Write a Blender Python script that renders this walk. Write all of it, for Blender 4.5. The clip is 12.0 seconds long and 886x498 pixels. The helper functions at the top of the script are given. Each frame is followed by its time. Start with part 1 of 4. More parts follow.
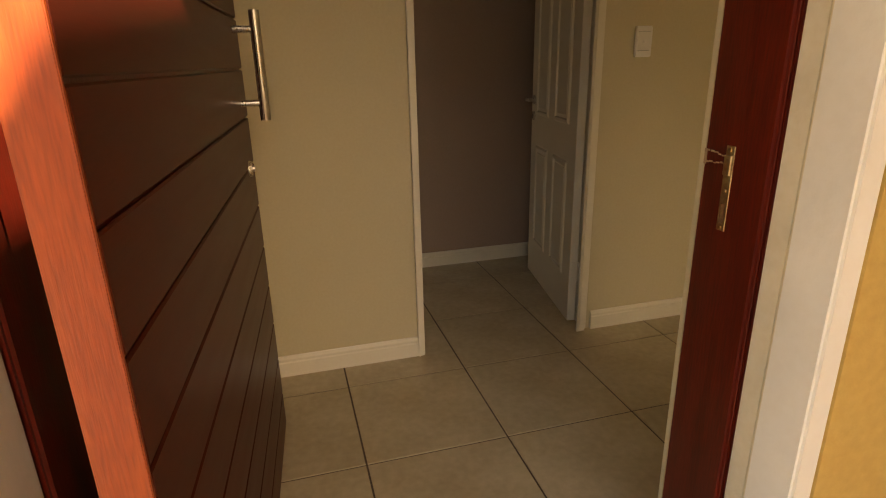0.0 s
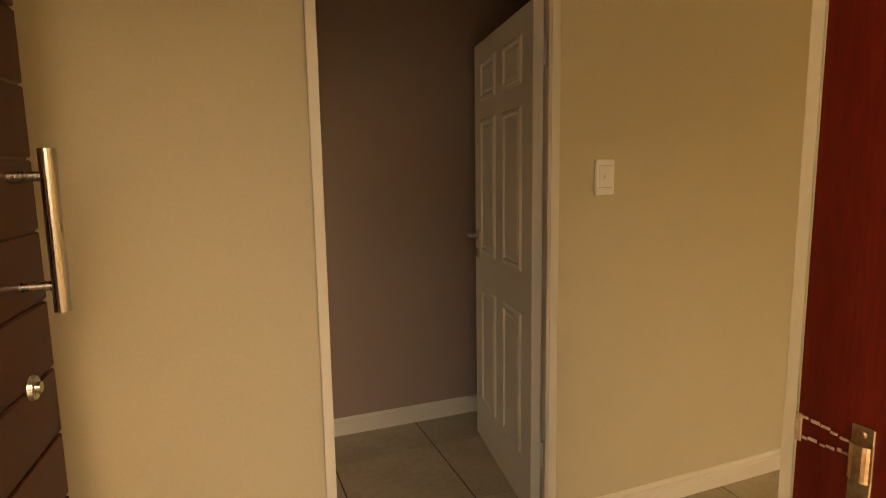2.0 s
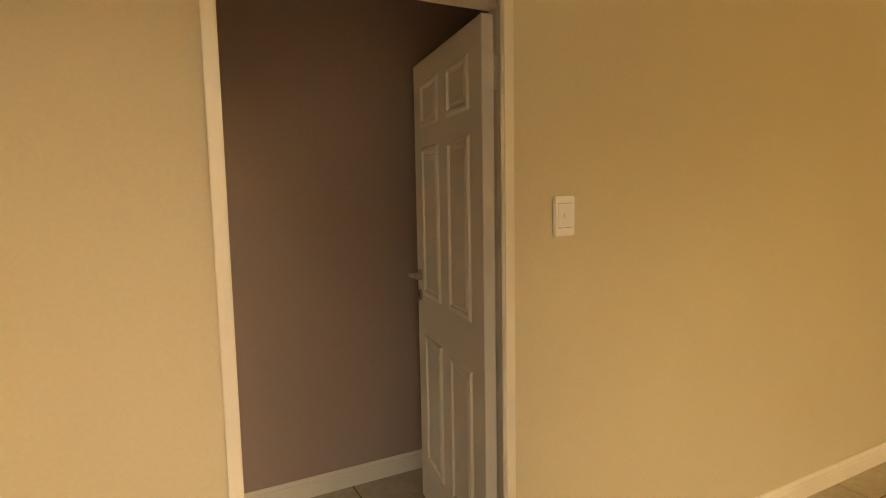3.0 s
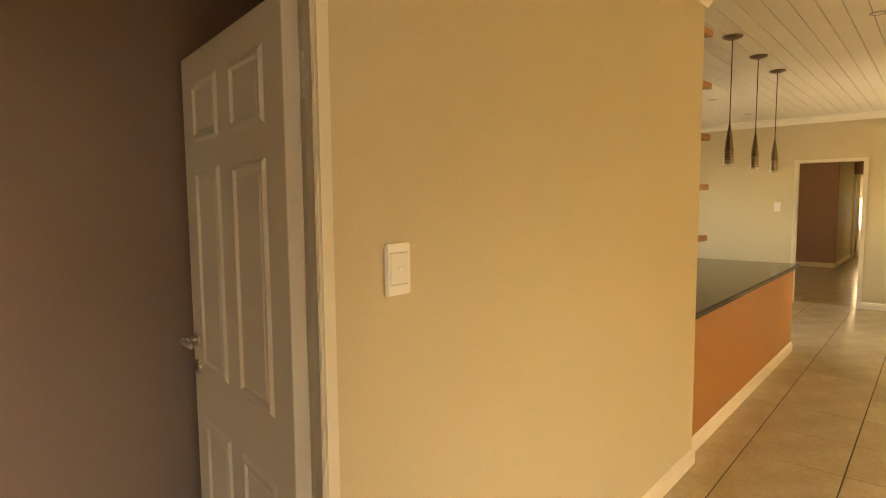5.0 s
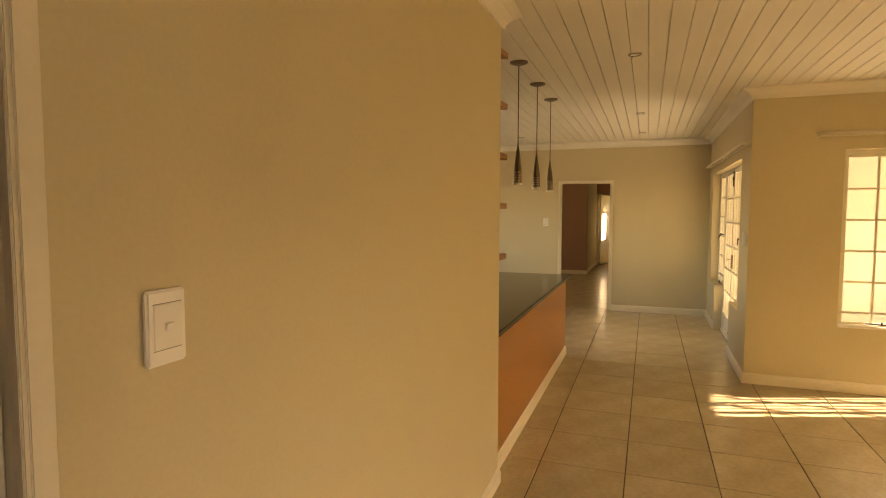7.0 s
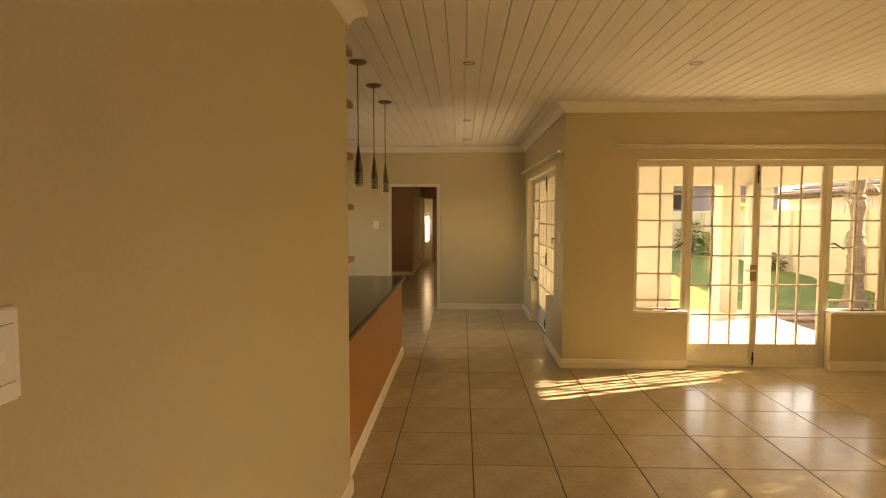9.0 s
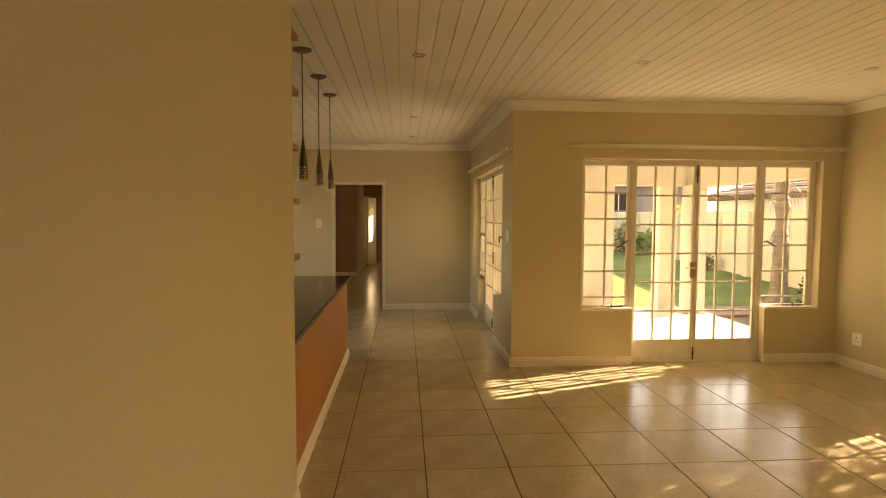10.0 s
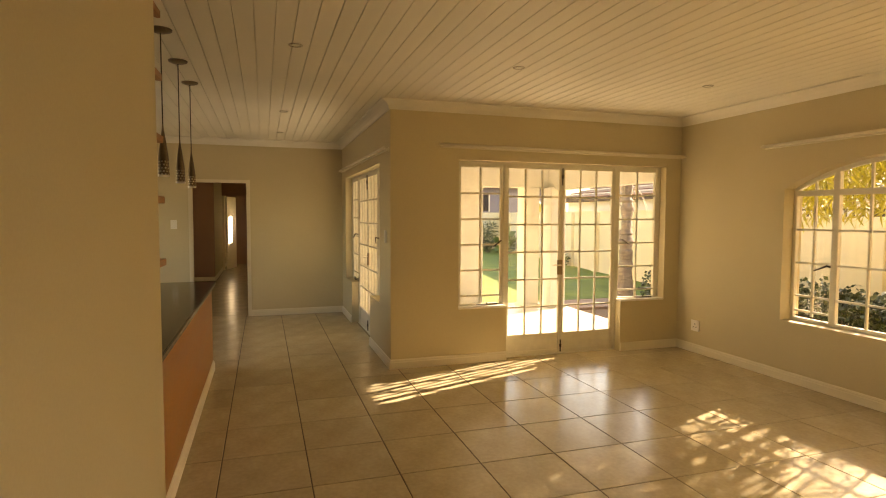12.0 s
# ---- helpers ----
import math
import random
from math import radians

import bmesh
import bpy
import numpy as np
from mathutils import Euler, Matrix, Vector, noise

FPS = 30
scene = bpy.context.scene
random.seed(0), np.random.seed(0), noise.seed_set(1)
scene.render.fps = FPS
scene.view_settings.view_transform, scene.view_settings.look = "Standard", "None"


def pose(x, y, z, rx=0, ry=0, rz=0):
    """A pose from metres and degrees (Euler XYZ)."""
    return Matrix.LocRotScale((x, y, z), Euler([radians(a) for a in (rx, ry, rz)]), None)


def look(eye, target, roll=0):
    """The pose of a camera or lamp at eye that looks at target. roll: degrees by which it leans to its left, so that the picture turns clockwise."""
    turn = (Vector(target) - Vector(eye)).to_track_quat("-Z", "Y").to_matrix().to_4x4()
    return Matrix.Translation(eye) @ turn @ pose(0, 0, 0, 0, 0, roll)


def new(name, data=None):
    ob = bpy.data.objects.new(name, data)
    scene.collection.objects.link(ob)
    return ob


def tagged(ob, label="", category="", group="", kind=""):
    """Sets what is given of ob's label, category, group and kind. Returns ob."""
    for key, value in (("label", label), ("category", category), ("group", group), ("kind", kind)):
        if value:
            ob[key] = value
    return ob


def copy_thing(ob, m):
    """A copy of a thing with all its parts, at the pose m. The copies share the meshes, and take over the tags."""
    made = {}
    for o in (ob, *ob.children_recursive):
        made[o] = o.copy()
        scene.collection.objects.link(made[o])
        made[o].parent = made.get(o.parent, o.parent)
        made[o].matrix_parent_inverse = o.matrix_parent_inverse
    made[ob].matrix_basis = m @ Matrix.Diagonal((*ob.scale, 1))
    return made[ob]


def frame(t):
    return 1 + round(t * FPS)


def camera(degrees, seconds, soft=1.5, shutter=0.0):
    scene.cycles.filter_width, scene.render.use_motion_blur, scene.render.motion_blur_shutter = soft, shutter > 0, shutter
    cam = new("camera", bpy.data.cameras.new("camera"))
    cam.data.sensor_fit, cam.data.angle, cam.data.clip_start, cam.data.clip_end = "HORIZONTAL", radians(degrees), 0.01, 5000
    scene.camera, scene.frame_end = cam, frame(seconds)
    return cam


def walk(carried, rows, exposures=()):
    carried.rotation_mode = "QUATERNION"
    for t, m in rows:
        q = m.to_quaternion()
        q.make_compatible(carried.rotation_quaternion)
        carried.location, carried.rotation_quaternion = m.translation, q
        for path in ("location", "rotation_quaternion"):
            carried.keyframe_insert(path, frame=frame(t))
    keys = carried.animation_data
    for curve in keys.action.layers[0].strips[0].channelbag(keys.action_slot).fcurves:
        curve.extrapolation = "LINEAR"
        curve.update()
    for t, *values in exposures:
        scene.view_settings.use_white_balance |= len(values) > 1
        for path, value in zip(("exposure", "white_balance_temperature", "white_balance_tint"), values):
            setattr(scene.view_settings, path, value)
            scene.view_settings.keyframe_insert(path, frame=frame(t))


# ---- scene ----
cam = camera(76.3, 12.0, soft=1.1)
PATH = [
    (0, (0.403, 0.658, 1.267), (0.914, 2.486, 0.636), -1.2),
    (0.5, (0.431, 0.75, 1.29), (0.975, 2.602, 0.763), -1.0),
    (1, (0.494, 0.891, 1.309), (1.085, 2.754, 0.885), -0.9),
    (1.5, (0.6, 1.069, 1.346), (1.245, 2.929, 0.994), -0.7),
    (2, (0.65, 1.208, 1.36), (1.373, 3.053, 1.088), -0.9),
    (2.5, (0.719, 1.349, 1.386), (1.52, 3.168, 1.162), -1.1),
    (4.5, (0.901, 1.835, 1.496), (2.276, 3.274, 1.303), -0.5),
    (5, (0.991, 1.912, 1.498), (2.485, 3.229, 1.324), -0.5),
    (5.5, (1.047, 1.974, 1.509), (2.655, 3.151, 1.345), -0.2),
    (6, (1.106, 2.023, 1.52), (2.804, 3.069, 1.369), -0.2),
    (6.5, (1.171, 2.086, 1.526), (2.964, 2.96, 1.383), 0.2),
    (7, (1.219, 2.138, 1.524), (3.094, 2.819, 1.391), 0.1),
    (7.5, (1.234, 2.186, 1.522), (3.169, 2.675, 1.394), 0.0),
    (9.5, (1.269, 2.324, 1.504), (3.265, 2.286, 1.384), 0.1),
    (10, (1.37, 2.351, 1.486), (3.362, 2.214, 1.367), 0.2),
    (10.5, (1.427, 2.384, 1.482), (3.41, 2.151, 1.362), 0.2),
    (11, (1.461, 2.419, 1.477), (3.428, 2.078, 1.358), 0.2),
    (11.5, (1.483, 2.45, 1.482), (3.422, 1.971, 1.365), 0.2),
    (12, (1.494, 2.465, 1.485), (3.397, 1.859, 1.369), 0.2),
]
EXPOSURES = [(0, 2.02, 11000, 19), (1, 2.2, 11900, 23), (1.5, 2.5, 12300, 25), (2.5, 3.08, 11900, 21), (4.5, 3.78, 11100, 18), (5.5, 3.67, 11400, 20), (6.5, 3.4, 11600, 21), (7.5, 3.02, 12100, 24), (9.5, 2.7, 11600, 23), (10.5, 2.66, 11500, 22), (12, 2.63, 10900, 20)]
walk(cam, [(t, look(eye, target, roll)) for t, eye, target, roll in PATH], EXPOSURES)

# ---- world and sun ----
SUN_WAY = Vector((-0.36, 1.0, -0.475)).normalized()
world = bpy.data.worlds.new("sky")
scene.world = world
world.use_nodes = True
wn = world.node_tree.nodes
sky = wn.new("ShaderNodeTexSky")
sky.sky_type, sky.sun_disc = "NISHITA", False
sky.sun_elevation = math.asin(-SUN_WAY.z)
sky.sun_rotation = math.atan2(-SUN_WAY.x, -SUN_WAY.y)
wn["Background"].inputs["Strength"].default_value = 0.15
world.node_tree.links.new(sky.outputs["Color"], wn["Background"].inputs["Color"])
sun_data = bpy.data.lights.new("sun", "SUN")
sun_data.energy, sun_data.angle, sun_data.color = 5.0, radians(0.5), (1.0, 0.97, 0.93)
sun = new("sun", sun_data)
sun.matrix_world = look((0, -30, 15), Vector((0, -30, 15)) + SUN_WAY)
# area lamp added for the daylight of an unseen, assumed kitchen window, in its opening
kitchen_day = bpy.data.lights.new("assumed_window_light", "AREA")
kitchen_day.shape, kitchen_day.size, kitchen_day.size_y = "RECTANGLE", 2.5, 1.1
kitchen_day.energy, kitchen_day.color = 1.4, (0.92, 0.96, 1.0)
new("assumed_window_light", kitchen_day).matrix_world = look((7.5, 5.99, 1.52), (7.5, 0, 1.52))


# ---- materials ----
def material(name, colour, rough=0.6, metal=0.0, vary=0.12, scale=6.0, fine=60.0, bump=0.15, depth=0.002,
             second=None, stretch=(1, 1, 1), coat=0.0, random_tint=0.0, spec=0.5, wear=0.0):
    """A painted or natural surface: large stains, fine grain, relief; per-object tint when asked."""
    m = bpy.data.materials.new(name)
    m.use_nodes = True
    nt = m.node_tree
    nd, ln = nt.nodes, nt.links
    b = nd["Principled BSDF"]
    co = nd.new("ShaderNodeTexCoord")
    mp = nd.new("ShaderNodeMapping")
    mp.inputs["Scale"].default_value = stretch
    ln.new(co.outputs["Object"], mp.inputs["Vector"])
    big, small = nd.new("ShaderNodeTexNoise"), nd.new("ShaderNodeTexNoise")
    big.inputs["Scale"].default_value, small.inputs["Scale"].default_value = scale, fine
    big.inputs["Detail"].default_value, small.inputs["Detail"].default_value = 5, 4
    for n in (big, small):
        ln.new(mp.outputs["Vector"], n.inputs["Vector"])
    ramp = nd.new("ShaderNodeValToRGB")
    c2 = second or tuple(c * (1 - vary) for c in colour)
    ramp.color_ramp.elements[0].position, ramp.color_ramp.elements[1].position = 0.35, 0.68
    ramp.color_ramp.elements[0].color = (*c2, 1)
    ramp.color_ramp.elements[1].color = (*colour, 1)
    ln.new(big.outputs["Fac"], ramp.inputs["Fac"])
    mix = nd.new("ShaderNodeMixRGB")
    mix.blend_type = "OVERLAY"
    mix.inputs["Fac"].default_value = min(1, vary * 1.5)
    ln.new(ramp.outputs["Color"], mix.inputs["Color1"])
    ln.new(small.outputs["Fac"], mix.inputs["Color2"])
    out = mix.outputs["Color"]
    if random_tint:
        info, hsv, mr = nd.new("ShaderNodeObjectInfo"), nd.new("ShaderNodeHueSaturation"), nd.new("ShaderNodeMapRange")
        mr.inputs["To Min"].default_value, mr.inputs["To Max"].default_value = 1 - random_tint, 1 + random_tint
        ln.new(info.outputs["Random"], mr.inputs["Value"])
        ln.new(mr.outputs["Result"], hsv.inputs["Value"])
        ln.new(out, hsv.inputs["Color"])
        out = hsv.outputs["Color"]
    ln.new(out, b.inputs["Base Color"])
    rr = nd.new("ShaderNodeMapRange")
    rr.inputs["To Min"].default_value, rr.inputs["To Max"].default_value = max(0.02, rough * 0.82), min(1, rough * 1.18)
    ln.new(big.outputs["Fac"], rr.inputs["Value"])
    ln.new(rr.outputs["Result"], b.inputs["Roughness"])
    b.inputs["Metallic"].default_value = metal
    b.inputs["Coat Weight"].default_value = coat
    b.inputs["Coat Roughness"].default_value = 0.15
    b.inputs["Specular IOR Level"].default_value = spec
    if bump:
        bp = nd.new("ShaderNodeBump")
        bp.inputs["Strength"].default_value, bp.inputs["Distance"].default_value = bump, depth
        ln.new(small.outputs["Fac"], bp.inputs["Height"])
        ln.new(bp.outputs["Normal"], b.inputs["Normal"])
    return m


WALL = material("beige_wall_paint", (0.63, 0.54, 0.35), 0.62, vary=0.05, scale=1.3, fine=90, bump=0.12)
# darker than WALL to dim the passage: part of its shade sits in this colour
TAUPESHADE = material("taupe_shaded_wall_paint", (0.40, 0.285, 0.22), 0.62, vary=0.05, scale=1.3, fine=90, bump=0.12)
YELLOW = material("ochre_outside_paint", (0.66, 0.43, 0.14), 0.75, vary=0.12, scale=2, fine=45, bump=0.5, depth=0.004)
CREAM = material("cream_outside_plaster", (0.72, 0.69, 0.61), 0.8, vary=0.08, scale=1.5, fine=40, bump=0.4, depth=0.003)
GARDENWALL = material("yellow_cream_garden_plaster", (0.80, 0.67, 0.45), 0.85, vary=0.1, scale=1.2, fine=30, bump=0.4, depth=0.004)
PLASTER = material("white_reveal_plaster", (0.89, 0.86, 0.79), 0.75, vary=0.1, scale=4, fine=50, bump=0.4, depth=0.003)
WHITE = material("white_gloss_paint", (0.80, 0.73, 0.58), 0.38, vary=0.05, scale=3, fine=70, bump=0.08)
CEIL = material("white_ceiling_paint", (0.84, 0.80, 0.70), 0.6, vary=0.04, scale=2, fine=60, bump=0.1)
TILE = material("beige_ceramic_tile", (0.54, 0.455, 0.31), 0.22, vary=0.12, scale=5, fine=35, bump=0.05, second=(0.475, 0.39, 0.255), random_tint=0.06)
GROUT = material("brown_grout", (0.10, 0.065, 0.04), 0.9, vary=0.2, scale=9, fine=80, bump=0.5)
RED = material("red_stained_meranti", (0.13, 0.011, 0.005), 0.35, vary=0.35, scale=3, fine=30, bump=0.15, stretch=(8, 8, 0.7), coat=0.1)
LEAFRED = material("red_stained_door_board", (0.078, 0.0135, 0.008), 0.34, vary=0.16, scale=3, fine=30, bump=0.0, stretch=(8, 0.7, 8), spec=0.11)
# brighter copy of the red wood, with sunlight on the door edge put into the colour
SUNEDGE = material("sunlit_orange_meranti", (0.34, 0.06, 0.014), 0.4, vary=0.3, scale=4, fine=40, bump=0.2, stretch=(8, 8, 0.7), second=(0.25, 0.035, 0.009))
STEEL = material("brushed_steel", (0.62, 0.57, 0.50), 0.28, metal=1.0, vary=0.1, scale=10, fine=160, bump=0.06, stretch=(20, 20, 0.5))
BRASS = material("worn_brass_plate", (0.62, 0.47, 0.25), 0.35, metal=0.9, vary=0.3, scale=40, fine=150, bump=0.2, second=(0.42, 0.22, 0.1))
RAWWOOD = material("bare_scratched_wood", (0.46, 0.30, 0.18), 0.8, vary=0.3, scale=40, fine=150, bump=0.4)
JOINT = material("olive_grey_plaster", (0.80, 0.72, 0.55), 0.8, vary=0.1, scale=12, fine=60, bump=0.5, depth=0.003)
RUST = material("rusty_steel", (0.30, 0.13, 0.05), 0.7, vary=0.4, scale=60, fine=200, bump=0.3)
DARK = material("dark_void", (0.02, 0.015, 0.012), 0.8, vary=0.2)
PENDANT = material("bronzed_metal", (0.24, 0.18, 0.12), 0.35, metal=0.9, vary=0.2, scale=10, fine=120, bump=0.05)
COUNTER = material("orange_counter_panel", (0.46, 0.19, 0.05), 0.38, vary=0.14, scale=2, fine=40, bump=0.06, stretch=(0.5, 4, 4))
GRANITE = material("black_granite", (0.02, 0.017, 0.015), 0.12, vary=0.6, scale=60, fine=220, bump=0.0, second=(0.05, 0.045, 0.04), spec=0.18)
SHELF = material("orange_wood", (0.45, 0.19, 0.06), 0.45, vary=0.3, scale=4, fine=30, bump=0.1, stretch=(1, 8, 8))
PLASTIC = material("ivory_plastic", (0.92, 0.89, 0.82), 0.35, vary=0.02, scale=5, fine=40, bump=0.0)
INSERT = material("grey_ivory_plastic", (0.88, 0.85, 0.77), 0.4, vary=0.02, scale=5, fine=40, bump=0.0)
BROWNWALL = material("brown_passage_paint", (0.42, 0.25, 0.19), 0.65, vary=0.06, scale=1.5, fine=70, bump=0.1)
BAR = material("cream_steel_frame_paint", (0.82, 0.78, 0.66), 0.45, vary=0.08, scale=12, fine=70, bump=0.1)
IRON = material("dark_bronze_fitting", (0.10, 0.075, 0.05), 0.4, metal=0.8, vary=0.3, scale=20, fine=90, bump=0.1)
PAVING = material("pale_paving", (0.76, 0.70, 0.60), 0.3, vary=0.12, scale=3, fine=30, bump=0.4, depth=0.003)
GRASS = material("lawn_green", (0.21, 0.27, 0.045), 0.9, vary=0.4, scale=2.5, fine=45, bump=1.0, depth=0.04, second=(0.10, 0.155, 0.022))
EARTH = material("bare_earth", (0.22, 0.14, 0.085), 0.95, vary=0.3, scale=2, fine=30, bump=0.7, depth=0.02)
HEDGE = material("hedge_leaf", (0.06, 0.085, 0.022), 0.4, vary=0.4, scale=4, fine=20, bump=0.2, random_tint=0.2)
WILLOW = material("yellow_green_leaf", (0.50, 0.45, 0.06), 0.5, vary=0.3, scale=3, fine=20, bump=0.1)
PALMLEAF = material("palm_leaf", (0.13, 0.18, 0.04), 0.5, vary=0.3, scale=3, fine=20, bump=0.1)
BARK = material("palm_bark", (0.36, 0.27, 0.20), 0.9, vary=0.4, scale=5, fine=25, bump=1.0, depth=0.02, stretch=(1, 1, 3))
ROOF = material("terracotta_roof_tile", (0.20, 0.10, 0.065), 0.8, vary=0.3, scale=3, fine=30, bump=0.4, random_tint=0.12)
GREYROOF = material("blue_grey_roof", (0.17, 0.16, 0.19), 0.8, vary=0.15, scale=1, fine=20, bump=0.3)
# pale copy of the roof tile, holding the sunlit lines between courses
SUNSTRIPEROOF = material("sunlit_stripe_roof_tile", (0.46, 0.35, 0.27), 0.8, vary=0.25, scale=3, fine=30, bump=0.4)
BRICKPAVE = material("brown_brick_paving", (0.34, 0.22, 0.16), 0.85, vary=0.3, scale=3, fine=25, bump=0.6, depth=0.01)
STRAW = material("dry_palm_straw", (0.55, 0.43, 0.28), 0.8, vary=0.3, scale=5, fine=30, bump=0.3)
METERBOX = material("white_box_paint", (0.74, 0.73, 0.70), 0.5, vary=0.06)
FASCIA = material("dark_timber", (0.08, 0.05, 0.035), 0.7, vary=0.3)

GLASS = bpy.data.materials.new("window_glass")
GLASS.use_nodes = True
gn, gl = GLASS.node_tree.nodes, GLASS.node_tree.links
gn.remove(gn["Principled BSDF"])
g_clear, g_gloss, g_mix, g_fr, g_pow, g_map = (gn.new("ShaderNode" + k) for k in ("BsdfTransparent", "BsdfGlossy", "MixShader", "LayerWeight", "Math", "MapRange"))
g_gloss.inputs["Roughness"].default_value = 0.02
g_clear.inputs["Color"].default_value = (0.95, 0.96, 0.95, 1)
g_pow.operation = "POWER"
g_pow.inputs[1].default_value = 5
g_map.inputs["To Min"].default_value, g_map.inputs["To Max"].default_value = 0.03, 0.3
gl.new(g_fr.outputs["Facing"], g_pow.inputs[0])
gl.new(g_pow.outputs["Value"], g_map.inputs["Value"])
gl.new(g_map.outputs["Result"], g_mix.inputs["Fac"])
gl.new(g_clear.outputs["BSDF"], g_mix.inputs[1])
gl.new(g_gloss.outputs["BSDF"], g_mix.inputs[2])
gl.new(g_mix.outputs["Shader"], gn["Material Output"].inputs["Surface"])


# ---- building helpers ----
def box(bm, x0, x1, y0, y1, z0, z1):
    v = [bm.verts.new((x, y, z)) for z in (z0, z1) for y in (y0, y1) for x in (x0, x1)]
    for q in ((0, 2, 3, 1), (4, 5, 7, 6), (0, 1, 5, 4), (2, 6, 7, 3), (0, 4, 6, 2), (1, 3, 7, 5)):
        bm.faces.new([v[i] for i in q])
    return v


def bevel(bm, width, segments=2):
    bmesh.ops.bevel(bm, geom=list(bm.edges), offset=width, segments=segments, affect="EDGES", clamp_overlap=True)


def tube(bm, a, b, r0, r1=None, sides=16, caps=True):
    a, b = Vector(a), Vector(b)
    m = Matrix.Translation((a + b) / 2) @ (b - a).to_track_quat("Z", "Y").to_matrix().to_4x4()
    bmesh.ops.create_cone(bm, cap_ends=caps, segments=sides, radius1=r0, radius2=r0 if r1 is None else r1, depth=(b - a).length, matrix=m)


def lathe(bm, profile, centre=(0, 0, 0), sides=24):
    """Rings from (radius, height) pairs about a vertical axis."""
    rings = []
    for r, h in profile:
        rings.append([bm.verts.new((centre[0] + r * math.cos(2 * math.pi * i / sides), centre[1] + r * math.sin(2 * math.pi * i / sides), centre[2] + h)) for i in range(sides)])
    for lo, hi in zip(rings, rings[1:]):
        for i in range(sides):
            bm.faces.new((lo[i], lo[(i + 1) % sides], hi[(i + 1) % sides], hi[i]))
    return rings


def mesh_object(name, bm, mat, smooth=False):
    bmesh.ops.recalc_face_normals(bm, faces=bm.faces)
    me = bpy.data.meshes.new(name)
    bm.to_mesh(me)
    bm.free()
    me.materials.append(mat)
    if smooth:
        for p in me.polygons:
            p.use_smooth = True
    return new(name, me)


def part(name, bm, mat, parent, label="", smooth=False):
    ob = mesh_object(name, bm, mat, smooth)
    ob.parent = parent
    if label:
        tagged(ob, label)
    return ob


def boxes_part(name, dims, mat, parent, soft=0.0, label=""):
    bm = bmesh.new()
    for d in dims:
        box(bm, *d)
    if soft:
        bevel(bm, soft)
    return part(name, bm, mat, parent, label)


def thing(name, at, label, category, group="", kind=""):
    e = new(name)
    e.location = at
    return tagged(e, label, category, group, kind)


def structure(name, dims, mat, label, category="wall", soft=0.0):
    bm = bmesh.new()
    for d in dims:
        box(bm, *d)
    if soft:
        bevel(bm, soft)
    return tagged(mesh_object(name, bm, mat), label, category, "", "structure")


def along(axis, a0, a1, t0, t1, z0, z1):
    """A box that runs a0..a1 along the axis with thickness t0..t1 across it."""
    return (a0, a1, t0, t1, z0, z1) if axis == "x" else (t0, t1, a0, a1, z0, z1)


def pierced(axis, a0, a1, t0, t1, z0, z1, holes):
    """Boxes of a wall round its openings (from, to, sill, head)."""
    out, at = [], a0
    for h0, h1, s, h in sorted(holes):
        if h0 > at:
            out.append(along(axis, at, h0, t0, t1, z0, z1))
        if s > z0:
            out.append(along(axis, h0, h1, t0, t1, z0, s))
        if h < z1:
            out.append(along(axis, h0, h1, t0, t1, h, z1))
        at = h1
    if a1 > at:
        out.append(along(axis, at, a1, t0, t1, z0, z1))
    return out


H = 2.585
WALL_Y, WALL_END = 2.90, 4.22
EAST, CORNER_Y, SIDE_Y = 6.795, 1.305, -2.045
FAR = 10.24
JAMB = 1.230  # inner face of the front door frame on the lock side

# ---- large structure ----
structure("wall_hall", pierced("x", -1.0, WALL_END, WALL_Y, WALL_Y + 0.11, -0.02, H, [(0.912, 1.753, -0.02, 2.0)]), WALL, "smooth beige painted wall beside the white door frame")
structure("wall_passage_back", [(-2.0, 2.6, 4.02, 4.13, -0.02, H)], TAUPESHADE, "taupe brown wall at the back of the passage, darkened for shade")
structure("wall_passage_end", [(2.6, 2.71, 3.01, 4.02, -0.02, H)], TAUPESHADE, "taupe brown end wall of the passage, darkened for shade")
structure("wall_passage_west", [(-2.11, -2.0, 3.01, 4.02, -0.02, H)], WALL, "beige painted passage wall")
structure("wall_hall_west", pierced("y", 1.64, 2.9, -1.11, -1.0, -0.02, H, []), WALL, "beige painted wall of the entrance hall")
structure("wall_lounge_west", [(1.9, 2.0, SIDE_Y, 1.437, -0.02, H)], WALL, "beige painted lounge wall")
structure("wall_front_inside", [(-1.11, -0.02, 1.437, 1.64, -0.02, H), (JAMB + 0.045, 2.0, 1.437, 1.64, -0.02, H), (-0.02, JAMB + 0.045, 1.437, 1.64, 2.08, H)], WALL, "beige plastered front wall round the entrance")
structure("wall_front_outside", [(-3.0, -0.03, 1.283, 1.437, -0.2, 3.0), (JAMB + 0.045, 1.9, 1.283, 1.437, -0.2, 3.0), (-0.03, JAMB + 0.045, 1.283, 1.437, 2.08, 3.0)], YELLOW, "rough ochre painted outside wall by the front door")
# unseen wall, its height set to keep sun off the inner door leaf
structure("wall_added_gable", [(1.78, 1.898, SIDE_Y - 0.35, 1.281, -0.2, 4.3)], YELLOW, "unseen ochre gable wall added to shade the front door")
# unseen wall, added to control how much light reaches the entrance
structure("wall_added_porch", [(-1.6, 1.778, -3.17, -3.002, -0.2, 0.9)], YELLOW, "unseen low ochre wall added to trim the porch light")
# unseen wall whose top sets the lower edge of the sun on the door
structure("wall_added_courtyard", [(1.78, 1.95, -8.0, SIDE_Y - 0.352, -0.2, 3.37)], YELLOW, "unseen high ochre wall added to shade the lower door leaf")
